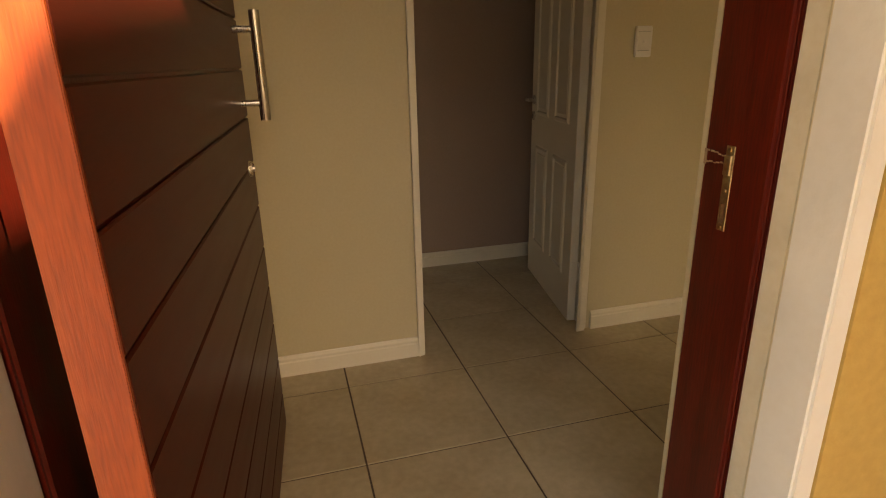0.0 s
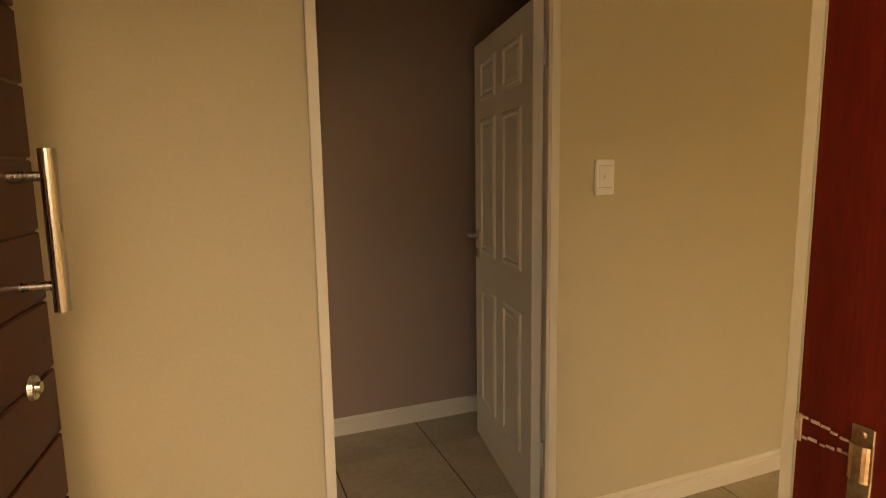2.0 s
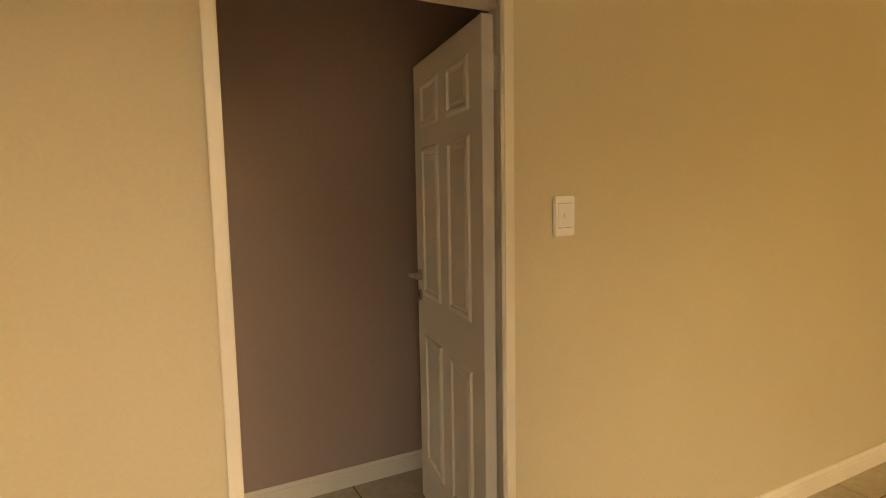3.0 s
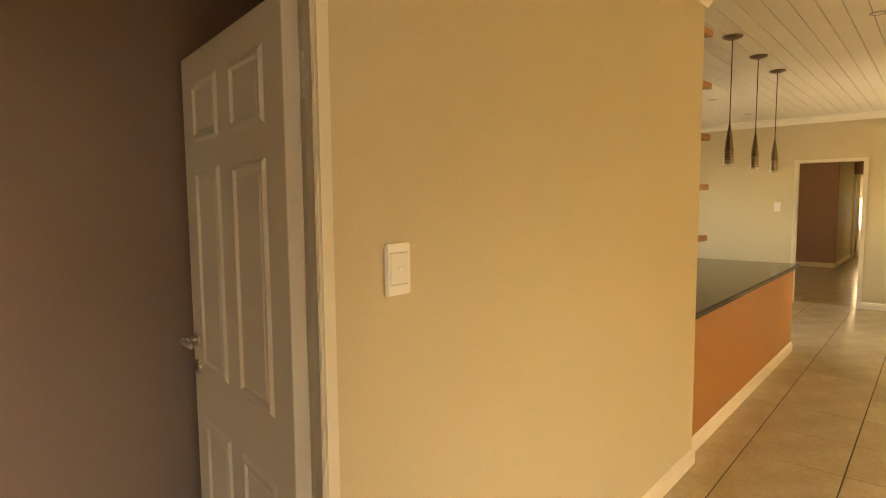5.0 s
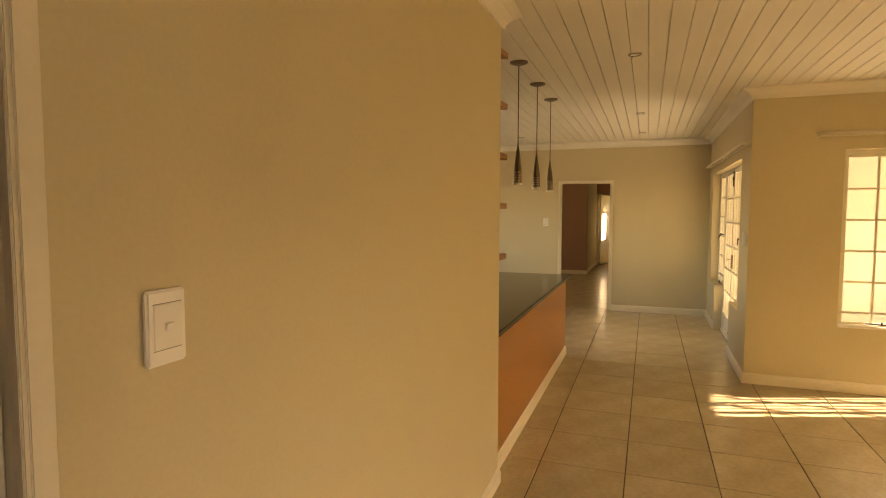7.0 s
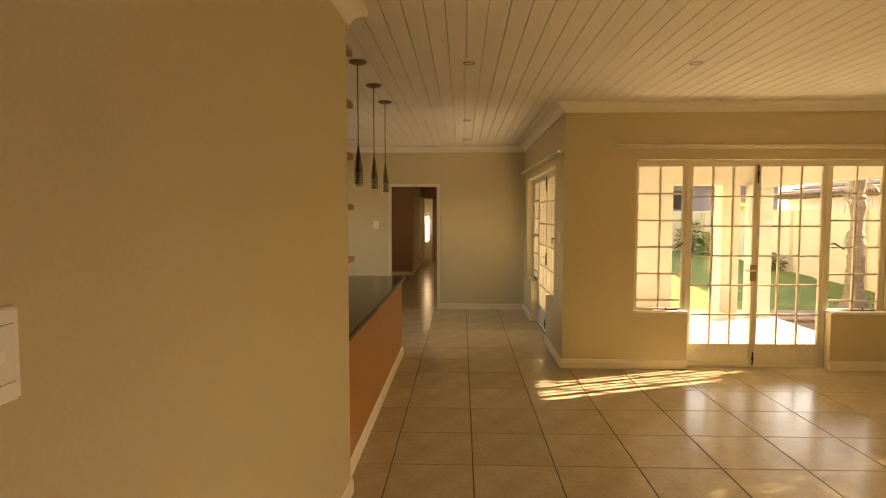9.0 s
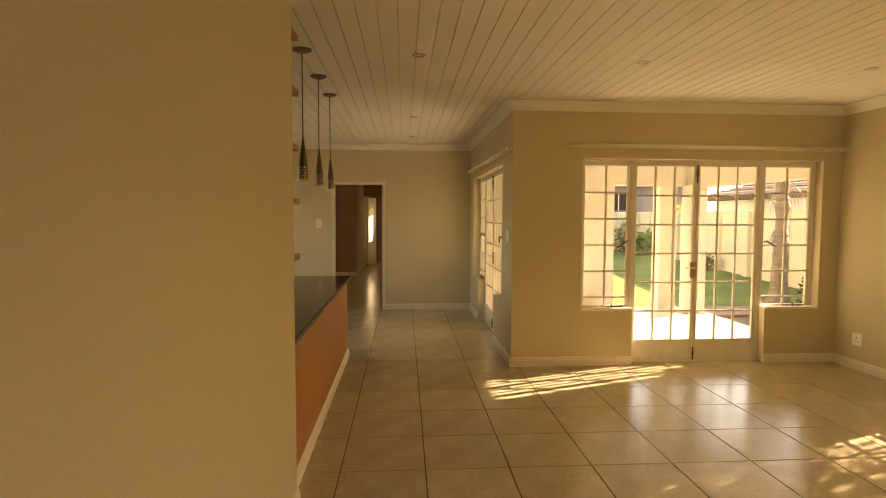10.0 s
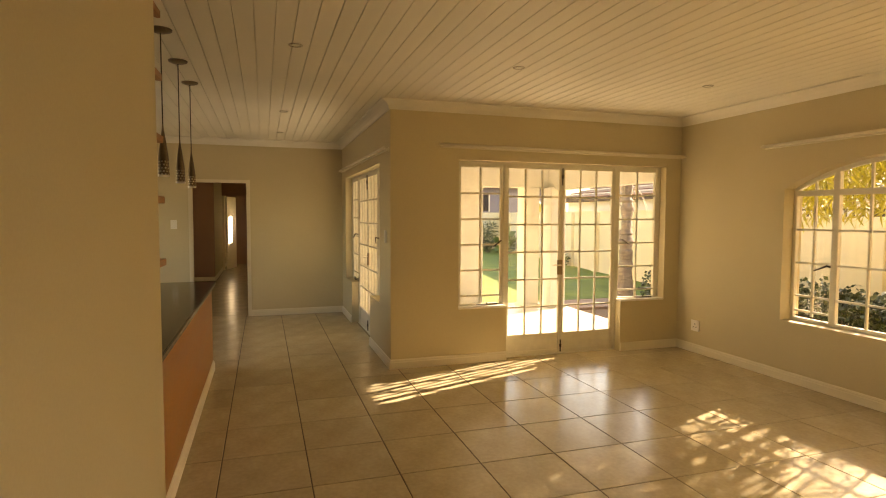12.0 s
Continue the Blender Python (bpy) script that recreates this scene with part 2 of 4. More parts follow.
DOOR_A = (-1.848, 0.615, 0.555, 2.045)
DOOR_B = (7.32, 9.87, 0.57, 2.035)


def french_wall(axis, a0, a1, t0, t1, op, d0, d1):
    lo, hi, sill, head = op
    return pierced(axis, a0, a1, t0, t1, -0.02, H, [(lo, d0, sill, head), (d0, d1, -0.02, head), (d1, hi, sill, head)])


structure("wall_lounge_east", french_wall("y", SIDE_Y, CORNER_Y, EAST, EAST + 0.22, DOOR_A, -1.285, 0.09), WALL, "beige painted wall round the glazed patio doors")
structure("wall_dining_south", french_wall("x", EAST + 0.22, FAR, CORNER_Y - 0.22, CORNER_Y, DOOR_B, 7.90, 9.30), WALL, "beige painted dining wall with glazed doors")
structure("wall_far", pierced("y", CORNER_Y - 0.22, 6.0, FAR, FAR + 0.11, -0.02, H, [(2.655, 3.465, -0.02, 2.001)]), WALL, "beige painted end wall with a white framed doorway")
structure("wall_kitchen_north", pierced("x", 2.71, FAR, 6.0, 6.22, -0.02, H, [(6.2, 8.8, 0.95, 2.1)]), WALL, "unseen beige kitchen wall with an assumed window opening")
structure("wall_kitchen_west", [(2.6, 2.71, 4.13, 6.22, -0.02, H)], WALL, "beige painted kitchen wall")


def arch_wall():
    """The side wall with its segment-arched window opening."""
    bm = bmesh.new()
    x0, x1, sill = 3.58, 5.452, 0.547
    spring, rise = 1.742, 0.235
    y0, y1 = SIDE_Y - 0.22, SIDE_Y
    # the opening from 2.3 to 3.3 is unseen, added to bounce more sun indoors
    for d in ((1.9, 2.3, y0, y1, -0.02, H), (2.3, 3.3, y0, y1, -0.02, 0.5), (2.3, 3.3, y0, y1, 2.0, H), (3.3, x0, y0, y1, -0.02, H), (x1, EAST + 0.22, y0, y1, -0.02, H), (x0, x1, y0, y1, -0.02, sill)):
        box(bm, *d)
    n = 24
    half, mid = (x1 - x0) / 2, (x0 + x1) / 2
    rad = (half * half + rise * rise) / (2 * rise)
    pts = []
    for i in range(n + 1):
        x = x0 + (x1 - x0) * i / n
        pts.append((x, spring + rise - rad + math.sqrt(rad * rad - (x - mid) ** 2)))
    for (xa, za), (xb, zb) in zip(pts, pts[1:]):
        v = [bm.verts.new(p) for p in ((xa, y0, za), (xb, y0, zb), (xb, y0, H), (xa, y0, H), (xa, y1, za), (xb, y1, zb), (xb, y1, H), (xa, y1, H))]
        for q in ((0, 1, 2, 3), (7, 6, 5, 4), (0, 4, 5, 1), (3, 2, 6, 7)):
            bm.faces.new([v[k] for k in q])
    return tagged(mesh_object("wall_lounge_south", bm, WALL), "beige painted wall with an arched window opening", "wall", "", "structure"), pts


arch, ARCH_LINE = arch_wall()

# passage beyond the far doorway
structure("wall_passage_brown", [(15.26, 15.37, 3.53, 5.6, -0.02, H)], BROWNWALL, "dark brown shaded passage wall")
structure("wall_far_passage_left", [(15.37, 19.9, 3.53, 3.64, -0.02, H)], WALL, "beige painted passage wall")
structure("wall_far_passage_end", [(19.9, 20.0, 1.5, 3.53, -0.02, H)], BROWNWALL, "brown end wall of the passage")
# unseen wall; its openings are added to light the brown wall and the door
structure("wall_far_passage_right", pierced("x", FAR + 0.11, 19.9, 2.2, 2.31, -0.02, H, [(12.5, 13.2, 1.1, 1.9), (18.5, 18.85, 1.2, 2.0)]), WALL, "unseen beige passage wall with openings added to let sun in")
structure("wall_far_passage_lintel", [(17.9, 18.0, 2.312, 3.528, 2.02, H - 0.001)], BROWNWALL, "brown wall above the passage door")
structure("door_6", [(17.895, 18.005, 3.47, 3.528, 0.0, 2.02), (17.895, 18.005, 2.312, 2.37, 0.0, 2.02)], WHITE, "white painted door frame in the passage", "door frame", 0.003)
structure("wall_far_passage_north", [(FAR + 0.11, 15.26, 5.5, 5.61, -0.02, H)], WALL, "beige painted passage wall")

# ceiling boards, one mesh
bm = bmesh.new()
pitch = 0.112
for i in range(int((6.0 - SIDE_Y) / pitch) + 1):
    y = SIDE_Y - 0.05 + i * pitch
    x0, x1 = (-2.2, 20.0) if y > 1.3 else (1.95, EAST + 0.1)
    v = box(bm, x0, x1, y + 0.0007, y + pitch - 0.0007, H, H + 0.02)
    for k in v[:4]:
        k.co.y += 0.0022 if k.co.y < y + pitch / 2 else -0.0022
box(bm, -2.2, 20.0, 1.3, 6.2, H + 0.012, H + 0.15)
box(bm, 1.95, EAST + 0.15, SIDE_Y - 0.2, 1.3, H + 0.012, H + 0.15)
tagged(mesh_object("ceiling", bm, CEIL), "white painted tongue and groove board ceiling", "ceiling", "", "structure")


def cornice(name, path):
    """A coved cornice swept along inside corners; path is open, room on the left hand."""
    prof = [(0, -0.09), (0.012, -0.09), (0.018, -0.079), (0.03, -0.056), (0.055, -0.032), (0.085, -0.018), (0.10, -0.013), (0.10, 0.0)]
    bm = bmesh.new()
    rows = []
    for i, p in enumerate(path):
        p = Vector(p)
        dirs = []
        if i > 0:
            dirs.append((p - Vector(path[i - 1])).normalized())
        if i < len(path) - 1:
            dirs.append((Vector(path[i + 1]) - p).normalized())
        ns = [Vector((-d.y, d.x)) for d in dirs]
        n = ns[0] if len(ns) == 1 else (ns[0] + ns[1]) / (1 + ns[0].dot(ns[1]))
        rows.append([bm.verts.new((p.x + n.x * o, p.y + n.y * o, H + h)) for o, h in prof])
    for a, b in zip(rows, rows[1:]):
        for k in range(len(prof) - 1):
            bm.faces.new((a[k], b[k], b[k + 1], a[k + 1]))
    return tagged(mesh_object(name, bm, CEIL), "white coved plaster cornice", "cornice", "", "structure")


def skirting(name, path):
    prof = [(0, 0.0), (0.016, 0.0), (0.016, 0.062), (0.012, 0.068), (0.012, 0.078), (0.006, 0.09), (0.0, 0.092)]
    bm = bmesh.new()
    rows = []
    for i, p in enumerate(path):
        p = Vector(p)
        dirs = []
        if i > 0:
            dirs.append((p - Vector(path[i - 1])).normalized())
        if i < len(path) - 1:
            dirs.append((Vector(path[i + 1]) - p).normalized())
        ns = [Vector((-d.y, d.x)) for d in dirs]
        n = ns[0] if len(ns) == 1 else (ns[0] + ns[1]) / (1 + ns[0].dot(ns[1]))
        rows.append([bm.verts.new((p.x + n.x * o, p.y + n.y * o, h)) for o, h in prof])
    for a, b in zip(rows, rows[1:]):
        for k in range(len(prof) - 1):
            bm.faces.new((a[k], b[k], b[k + 1], a[k + 1]))
    for r in (rows[0], rows[-1]):
        bm.faces.new(r)
    return tagged(mesh_object(name, bm, WHITE), "white moulded wooden skirting board", "skirting", "", "structure")


cornice("cornice_main", [(FAR, CORNER_Y), (EAST, CORNER_Y), (EAST, SIDE_Y), (2.0, SIDE_Y), (2.0, 1.64), (-1.0, 1.64), (-1.0, 2.9), (WALL_END, 2.9), (WALL_END, 3.01)][::-1])
cornice("cornice_far", [(FAR, CORNER_Y), (FAR, 6.0)])
skirting("baseboard_hall_left", [(0.925, 2.9), (-1.0, 2.9)])
skirting("baseboard_hall", [(WALL_END, 3.01), (WALL_END, 2.9), (1.772, 2.9)])
skirting("baseboard_passage", [(2.6, 4.02), (-2.0, 4.02)])
skirting("baseboard_lounge_a", [(EAST, 0.09), (EAST, CORNER_Y), (7.90, CORNER_Y)])
skirting("baseboard_lounge_b", [(2.0, 1.64), (2.0, SIDE_Y), (EAST, SIDE_Y), (EAST, -1.285)])
skirting("baseboard_dining", [(9.30, CORNER_Y), (FAR, CORNER_Y), (FAR, 2.65)])
skirting("baseboard_far", [(FAR, 3.47), (FAR, 6.0)])
skirting("baseboard_far_passage", [(19.9, 3.53), (15.26, 3.53), (15.26, 5.5)])

# front door threshold and outside porch floor
structure("porch_floor", [(-3.0, 1.778, -3.0, 1.436, -0.16, -0.02)], PAVING, "pale paved porch floor", "porch")
structure("threshold", [(-0.02, JAMB + 0.045, 1.437, 1.62, -0.04, 0.004)], RED, "red wooden door threshold", "threshold")


# ---- entrance ----
def front_door_frame():
    f = tagged(new("door_1"), "red stained meranti front door frame", "door frame", "", "structure")
    for side, stop in ((JAMB, JAMB - 0.015), (-0.02, 0.025)):
        boxes_part("jamb", [(side, side + 0.045, 1.437, 1.620, -0.02, 2.08)], RED, f, 0.004)
        boxes_part("stop", [(stop, stop + 0.0155, 1.439, 1.506, 0.0, 2.04)], RED, f, 0.006)
    boxes_part("head", [(0.025, JAMB, 1.437, 1.620, 2.035, 2.08)], RED, f, 0.004)
    bm = bmesh.new()
    box(bm, JAMB - 0.0025, JAMB + 0.0005, 1.538, 1.560, 0.935, 1.103)
    bevel(bm, 0.001, 1)
    plate = part("strike_plate", bm, BRASS, f, "worn brass strike plate with rust stains")
    boxes_part("latch_hole", [(JAMB - 0.0029, JAMB - 0.0026, 1.543, 1.555, 0.951, 0.990)], RUST, plate)
    bm = bmesh.new()
    n = 8
    rows = []
    for k in range(n + 1):
        a = math.pi * k / n
        rows.append([bm.verts.new((JAMB - 0.0030 - 0.006 * math.sin(a), 1.549 - 0.011 * math.cos(a), z)) for z in (1.047, 1.085)])
    for p, q in zip(rows, rows[1:]):
        bm.faces.new((p[0], q[0], q[1], p[1]))
    bm.faces.new([p[0] for p in rows])
    bm.faces.new([p[1] for p in rows][::-1])
    part("latch_keeper", bm, BRASS, plate, "bright curved brass keeper")
    for z in (0.942, 1.016, 1.095):
        bm = bmesh.new()
        tube(bm, (JAMB - 0.0026, 1.549, z), (JAMB - 0.0045, 1.549, z), 0.0045, 0.003, 10)
        part("screw", bm, BRASS, plate)
    rnd = random.Random(4)
    for z0, slope in ((1.067, -0.1), (1.081, 0.12)):
        bm = bmesh.new()
        y = 1.562
        while y < 1.613:
            w = rnd.uniform(0.004, 0.010)
            z = z0 + slope * (y - 1.562) + rnd.uniform(-0.0012, 0.0012)
            box(bm, JAMB - 0.0012, JAMB + 0.0006, y, y + w, z, z + rnd.uniform(0.0015, 0.004))
            y += w + rnd.uniform(0.0005, 0.004)
        part("scratch", bm, RAWWOOD, f, "bare scratch in the stained wood")
    bm = bmesh.new()
    box(bm, JAMB - 0.0010, JAMB + 0.0015, 1.6125, 1.6205, 1.058, 1.090)
    bevel(bm, 0.001, 1)
    part("chipped_edge", bm, RAWWOOD, f, "chipped bare wood on the frame edge")
    return f


front_door_frame()
structure("outside_reveal", [(JAMB - 0.006, JAMB + 0.045, 1.285, 1.386, -0.1, 2.08), (-0.03, 0.031, 1.285, 1.4365, -0.1, 2.08)], PLASTER, "whitish plastered reveal beside the front door frame", "reveal", 0.006)
structure("reveal_joint", [(JAMB - 0.001, JAMB + 0.045, 1.3865, 1.4365, -0.1, 2.08)], JOINT, "olive grey plaster strip along the door frame", "reveal", 0.004)
structure("inside_reveal", [(JAMB + 0.004, JAMB + 0.0445, 1.6205, 1.640, -0.02, 2.08)], WALL, "beige plaster edge behind the door frame", "reveal", 0.003)


def front_door():
    """Wide boarded leaf on a pivot, swung inwards; built along +y from its hinge edge."""
    d = thing("front_door", (0.223, 1.25, 0.0), "wide dark red wooden plank door standing open with a steel pull bar", "door")
    d.rotation_euler = (0, 0, radians(-3.95))
    width, thick, top = 1.294, 0.055, 2.02
    boxes_part("core", [(-thick, -0.008, 0.003, width, 0.008, top)], RED, d, 0.002)
    # thin strip over the core that carries the sun-brightened edge colour
    boxes_part("sunlit_edge", [(-thick, 0.0, -0.004, 0.0027, 0.008, top)], SUNEDGE, d, 0.0012, "edge of the door leaf, coloured bright orange for its sunlight")
    gap = 0.14
    z = 0.137 - gap
    while z < top:
        lo, hi = max(0.010, z), min(top - 0.001, z + gap)
        if hi - lo > 0.02:
            bm = bmesh.new()
            box(bm, -0.0085, 0.0, 0.003, width - 0.003, lo + 0.0025, hi - 0.0025)
            bevel(bm, 0.003, 1)
            part("plank", bm, LEAFRED, d)
        z += gap
    bar = bmesh.new()
    tube(bar, (0.063, width - 0.12, 1.115), (0.063, width - 0.12, 1.412), 0.0145, sides=20)
    h = part("pull_handle", bar, STEEL, d, "brushed steel tubular pull bar", smooth=False)
    for z in (1.164, 1.363):
        bm = bmesh.new()
        tube(bm, (-0.002, width - 0.12, z), (0.063, width - 0.12, z), 0.0095)
        part("standoff", bm, STEEL, h)
    bm = bmesh.new()
    tube(bm, (0.0, width - 0.125, 0.976), (0.008, width - 0.125, 0.976), 0.024, 0.022, 24)
    tube(bm, (0.008, width - 0.125, 0.976), (0.016, width - 0.125, 0.976), 0.011, 0.010, 18)
    part("lock_rose", bm, STEEL, d, "round steel lock rose")
    return d


front_door()


def six_panel_leaf(parent, width, top, thick, mat):
    """Moulded six-panel leaf lying along +y, face towards -x."""
    bm = bmesh.new()
    box(bm, 0.0, thick, 0.0, width, 0.006, top)
    bevel(bm, 0.002, 1)
    body = part("leaf", bm, mat, parent)
    stile, mid = width * 0.14, width * 0.13
    pw = (width - 2 * stile - mid) / 2
    rows = ((0.22, 0.80), (0.97, 1.60), (1.68, 1.86))
    for z0, z1 in rows:
        for y0 in (stile, stile + pw + mid):
            bm = bmesh.new()
            prof = [(0.0, 0.0), (0.010, -0.0075), (0.020, -0.0075), (0.030, 0.004), (0.042, -0.004)]
            loops = []
            for inset, out in prof:
                loops.append([bm.verts.new((out, y, z)) for y, z in ((y0 + inset, z0 + inset), (y0 + pw - inset, z0 + inset), (y0 + pw - inset, z1 - inset), (y0 + inset, z1 - inset))])
            for a, b in zip(loops, loops[1:]):
                for k in range(4):
                    bm.faces.new((a[k], a[(k + 1) % 4], b[(k + 1) % 4], b[k]))
            bm.faces.new(loops[-1])
            part("panel", bm, mat, parent)
    return body


def lever(parent, at, way):
    """Lever on a round rose; way is -1 or 1 along x."""
    x, y, z = at
    bm = bmesh.new()
    tube(bm, (x, y, z), (x + way * 0.008, y, z), 0.025, 0.024, 24)
    tube(bm, (x + way * 0.008, y, z), (x + way * 0.05, y, z), 0.009)
    tube(bm, (x + way * 0.046, y + 0.004, z), (x + way * 0.052, y - 0.11, z + 0.004), 0.010, 0.008)
    h = part("lever_handle", bm, STEEL, parent, "satin steel lever handle")
    bm = bmesh.new()
    tube(bm, (x, y, z - 0.09), (x + way * 0.008, y, z - 0.09), 0.025, 0.024, 24)
    k = part("key_rose", bm, STEEL, parent, "round steel keyhole rose")
    boxes_part("keyhole", [(x + way * 0.0083 - 0.0004, x + way * 0.0083 + 0.0004, y - 0.003, y + 0.003, z - 0.103, z - 0.078)], DARK, k)


def inner_door():
    d = thing("inner_door", (1.70, 2.995, 0.0), "white moulded six panel door standing open into the passage", "door")
    d.rotation_euler = (0, 0, radians(-9.6))
    six_panel_leaf(d, 0.785, 1.95, 0.04, WHITE)
    lever(d, (0.0, 0.735, 1.05), -1)
    for z in (0.22, 1.725):
        bm = bmesh.new()
        box(bm, 0.008, 0.039, -0.0025, 0.0, z, z + 0.10)
        h = part("hinge", bm, WHITE, d, "cream painted butt hinge")
        for j in range(5):
            bm = bmesh.new()
            tube(bm, (0.045, -0.006, z + j * 0.02 + 0.001), (0.045, -0.006, z + j * 0.02 + 0.019), 0.0062, sides=12)
            part("knuckle", bm, WHITE, h)
        for j in (0.02, 0.05, 0.08):
            bm = bmesh.new()
            tube(bm, (0.014 + 0.01 * (j == 0.05), -0.0024, z + j), (0.014 + 0.01 * (j == 0.05), -0.0036, z + j), 0.004, sides=10)
            part("screw", bm, WHITE, h)
    return d


inner_door()



def steel_frame(name, axis, a0, a1, t0, t1, top, label):
    """Pressed steel door frame with stepped faces, round an opening a0..a1."""
    f = tagged(new(name), label, "door frame", "", "structure")
    w = 0.041

    def jamb(s0, s1, inner):
        mid = (t0 + t1) / 2
        boxes_part("jamb", [along(axis, s0, s1, t0 - 0.008, mid, 0.0, top + w)], WHITE, f, 0.004)
        boxes_part("rebate", [along(axis, min(s0, s1) + (0 if inner > 0 else 0.014), max(s0, s1) - (0.014 if inner > 0 else 0), mid, t1 + 0.008, 0.0, top + w)], WHITE, f, 0.004)
        e0, e1 = (s0 - 0.006, s0 + 0.016) if inner > 0 else (s1 - 0.016, s1 + 0.006)
        boxes_part("bead", [along(axis, e0, e1, t0 - 0.017, t0 - 0.008, 0.0, top + w + 0.004)], WHITE, f, 0.003)
        c = (s1 - 0.014, s1) if inner > 0 else (s0, s0 + 0.014)
        boxes_part("bead", [along(axis, c[0], c[1], t0 - 0.013, t0 - 0.008, 0.0, top)], WHITE, f, 0.002)

        e = (s1, s1 + 0.006) if inner > 0 else (s0 - 0.006, s0)
        boxes_part("bead", [along(axis, e[0], e[1], t0 - 0.004, t0 + 0.006, 0.0, top)], WHITE, f, 0.002)
        boxes_part("bead", [along(axis, e[0], e[1], t0 + 0.012, t0 + 0.022, 0.0, top)], WHITE, f, 0.002)
        boxes_part("stop", [along(axis, e[0], e[1], (t0 + t1) / 2 - 0.02, (t0 + t1) / 2, 0.0, top)], WHITE, f, 0.002)

    jamb(a0, a0 + w, 1)
    jamb(a1 - w, a1, -1)
    boxes_part("head", [along(axis, a0 + w, a1 - w, t0 - 0.008, t1 + 0.008, top, top + w)], WHITE, f, 0.004)
    return f




def hall_frame():
    """Pressed steel frame of the hall doorway: slim latch jamb, splayed hinge jamb with two beads."""
    f = tagged(new("door_2"), "white painted pressed steel door frame", "door frame", "", "structure")
    top = 1.962
    boxes_part("jamb", [(0.903, 0.931, 2.882, 3.018, 0.0, top + 0.04)], WHITE, f, 0.003)
    boxes_part("bead", [(0.901, 0.911, 2.876, 2.8815, 0.0, top + 0.04)], WHITE, f, 0.002)
    boxes_part("stop", [(0.931, 0.943, 2.94, 2.955, 0.0, top)], WHITE, f, 0.002)
    line = [(1.692, 2.880), (1.735, 2.880), (1.735, 2.8995), (1.7525, 2.8995), (1.7525, 3.03), (1.749, 3.03), (1.7475, 2.984), (1.697, 2.895)]
    bm = bmesh.new()
    lo = [bm.verts.new((x, y, 0.0)) for x, y in line]
    hi = [bm.verts.new((x, y, top + 0.04)) for x, y in line]
    bm.faces.new(lo[::-1])
    bm.faces.new(hi)
    for k in range(len(line)):
        n = (k + 1) % len(line)
        bm.faces.new((lo[k], lo[n], hi[n], hi[k]))
    part("hinge_jamb", bm, WHITE, f)
    for x in (1.692, 1.7015):
        boxes_part("bead", [(x, x + 0.006, 2.875, 2.8795, 0.0, top)], WHITE, f, 0.0018)
    boxes_part("head", [(0.9315, 1.6915, 2.882, 2.96, top, top + 0.04)], WHITE, f, 0.003)
    boxes_part("rebate", [(0.9315, 1.7465, 2.9605, 3.018, top + 0.002, top + 0.04)], WHITE, f, 0.003)
    return f


hall_frame()
steel_frame("door_3", "y", 2.65, 3.47, FAR, FAR + 0.11, 1.96, "white painted frame of the open far doorway")


def light_switch(name, at, face, label):
    """Tall switch plate on a wall; face turns it about z."""
    s = thing(name, at, label, "switch", "light switches")
    s.rotation_euler = (0, 0, radians(face))
    bm = bmesh.new()
    box(bm, -0.041, 0.041, -0.013, 0.0, -0.063, 0.063)
    bevel(bm, 0.004)
    part("plate", bm, PLASTIC, s)
    bm = bmesh.new()
    box(bm, -0.029, 0.029, -0.0155, -0.0125, -0.036, 0.040)
    bevel(bm, 0.001, 1)
    part("insert", bm, INSERT, s)
    bm = bmesh.new()
    v = box(bm, -0.008, 0.008, -0.021, -0.015, -0.006, 0.008)
    for q in v[:2]:
        q.co.y += 0.003
    bevel(bm, 0.001, 1)
    part("rocker", bm, PLASTIC, s)
    # dark strips painted for the shade in the joints above and below the insert
    for z in (-0.0372, 0.0402):
        boxes_part("seam_shade", [(-0.0295, 0.0295, -0.0134, -0.0128, z, z + 0.0009)], IRON, s)
    return s


light_switch("light_switch", (1.937, WALL_Y, 1.331), 0, "ivory plastic light switch on the beige hall wall")
light_switch("light_switch", (FAR, 3.67, 1.355), -90, "ivory light switch beside the far doorway")
light_switch("light_switch", (7.0, CORNER_Y, 1.28), 180, "ivory light switch beside the dining doors")


def wall_socket():
    s = thing("wall_socket", (6.50, SIDE_Y, 0.295), "white square power socket low on the beige wall", "socket")
    bm = bmesh.new()
    box(bm, -0.06, 0.06, 0.0, 0.012, -0.06, 0.06)
    bevel(bm, 0.004)
    part("plate", bm, PLASTIC, s)
    for x, z in ((0, 0.018), (-0.02, -0.015), (0.02, -0.015)):
        bm = bmesh.new()
        tube(bm, (x, 0.0115, z), (x, 0.0128, z), 0.006, sides=12)
        part("pin_hole", bm, DARK, s)
    bm = bmesh.new()
    box(bm, -0.045, -0.03, 0.012, 0.017, 0.02, 0.04)
    part("rocker", bm, PLASTIC, s)


wall_socket()

# ---- kitchen counter ----
c = thing("breakfast_counter", (5.6, 3.2, 0.0), "orange panelled breakfast counter with a black granite top", "counter")
boxes_part("body", [(WALL_END - 5.6 + 0.002, 7.27 - 5.6, 2.945 - 3.2, 3.55 - 3.2, 0.0, 0.808)], COUNTER, c, 0.003)
bm = bmesh.new()
box(bm, WALL_END - 5.6 + 0.004, 7.36 - 5.6, 2.91 - 3.2, 3.85 - 3.2, 0.81, 0.848)
bevel(bm, 0.008, 3)
part("granite_top", bm, GRANITE, c, "polished black granite slab")
skirting("baseboard_counter", [(7.27, 3.55), (7.27, 2.945), (4.24, 2.945)])
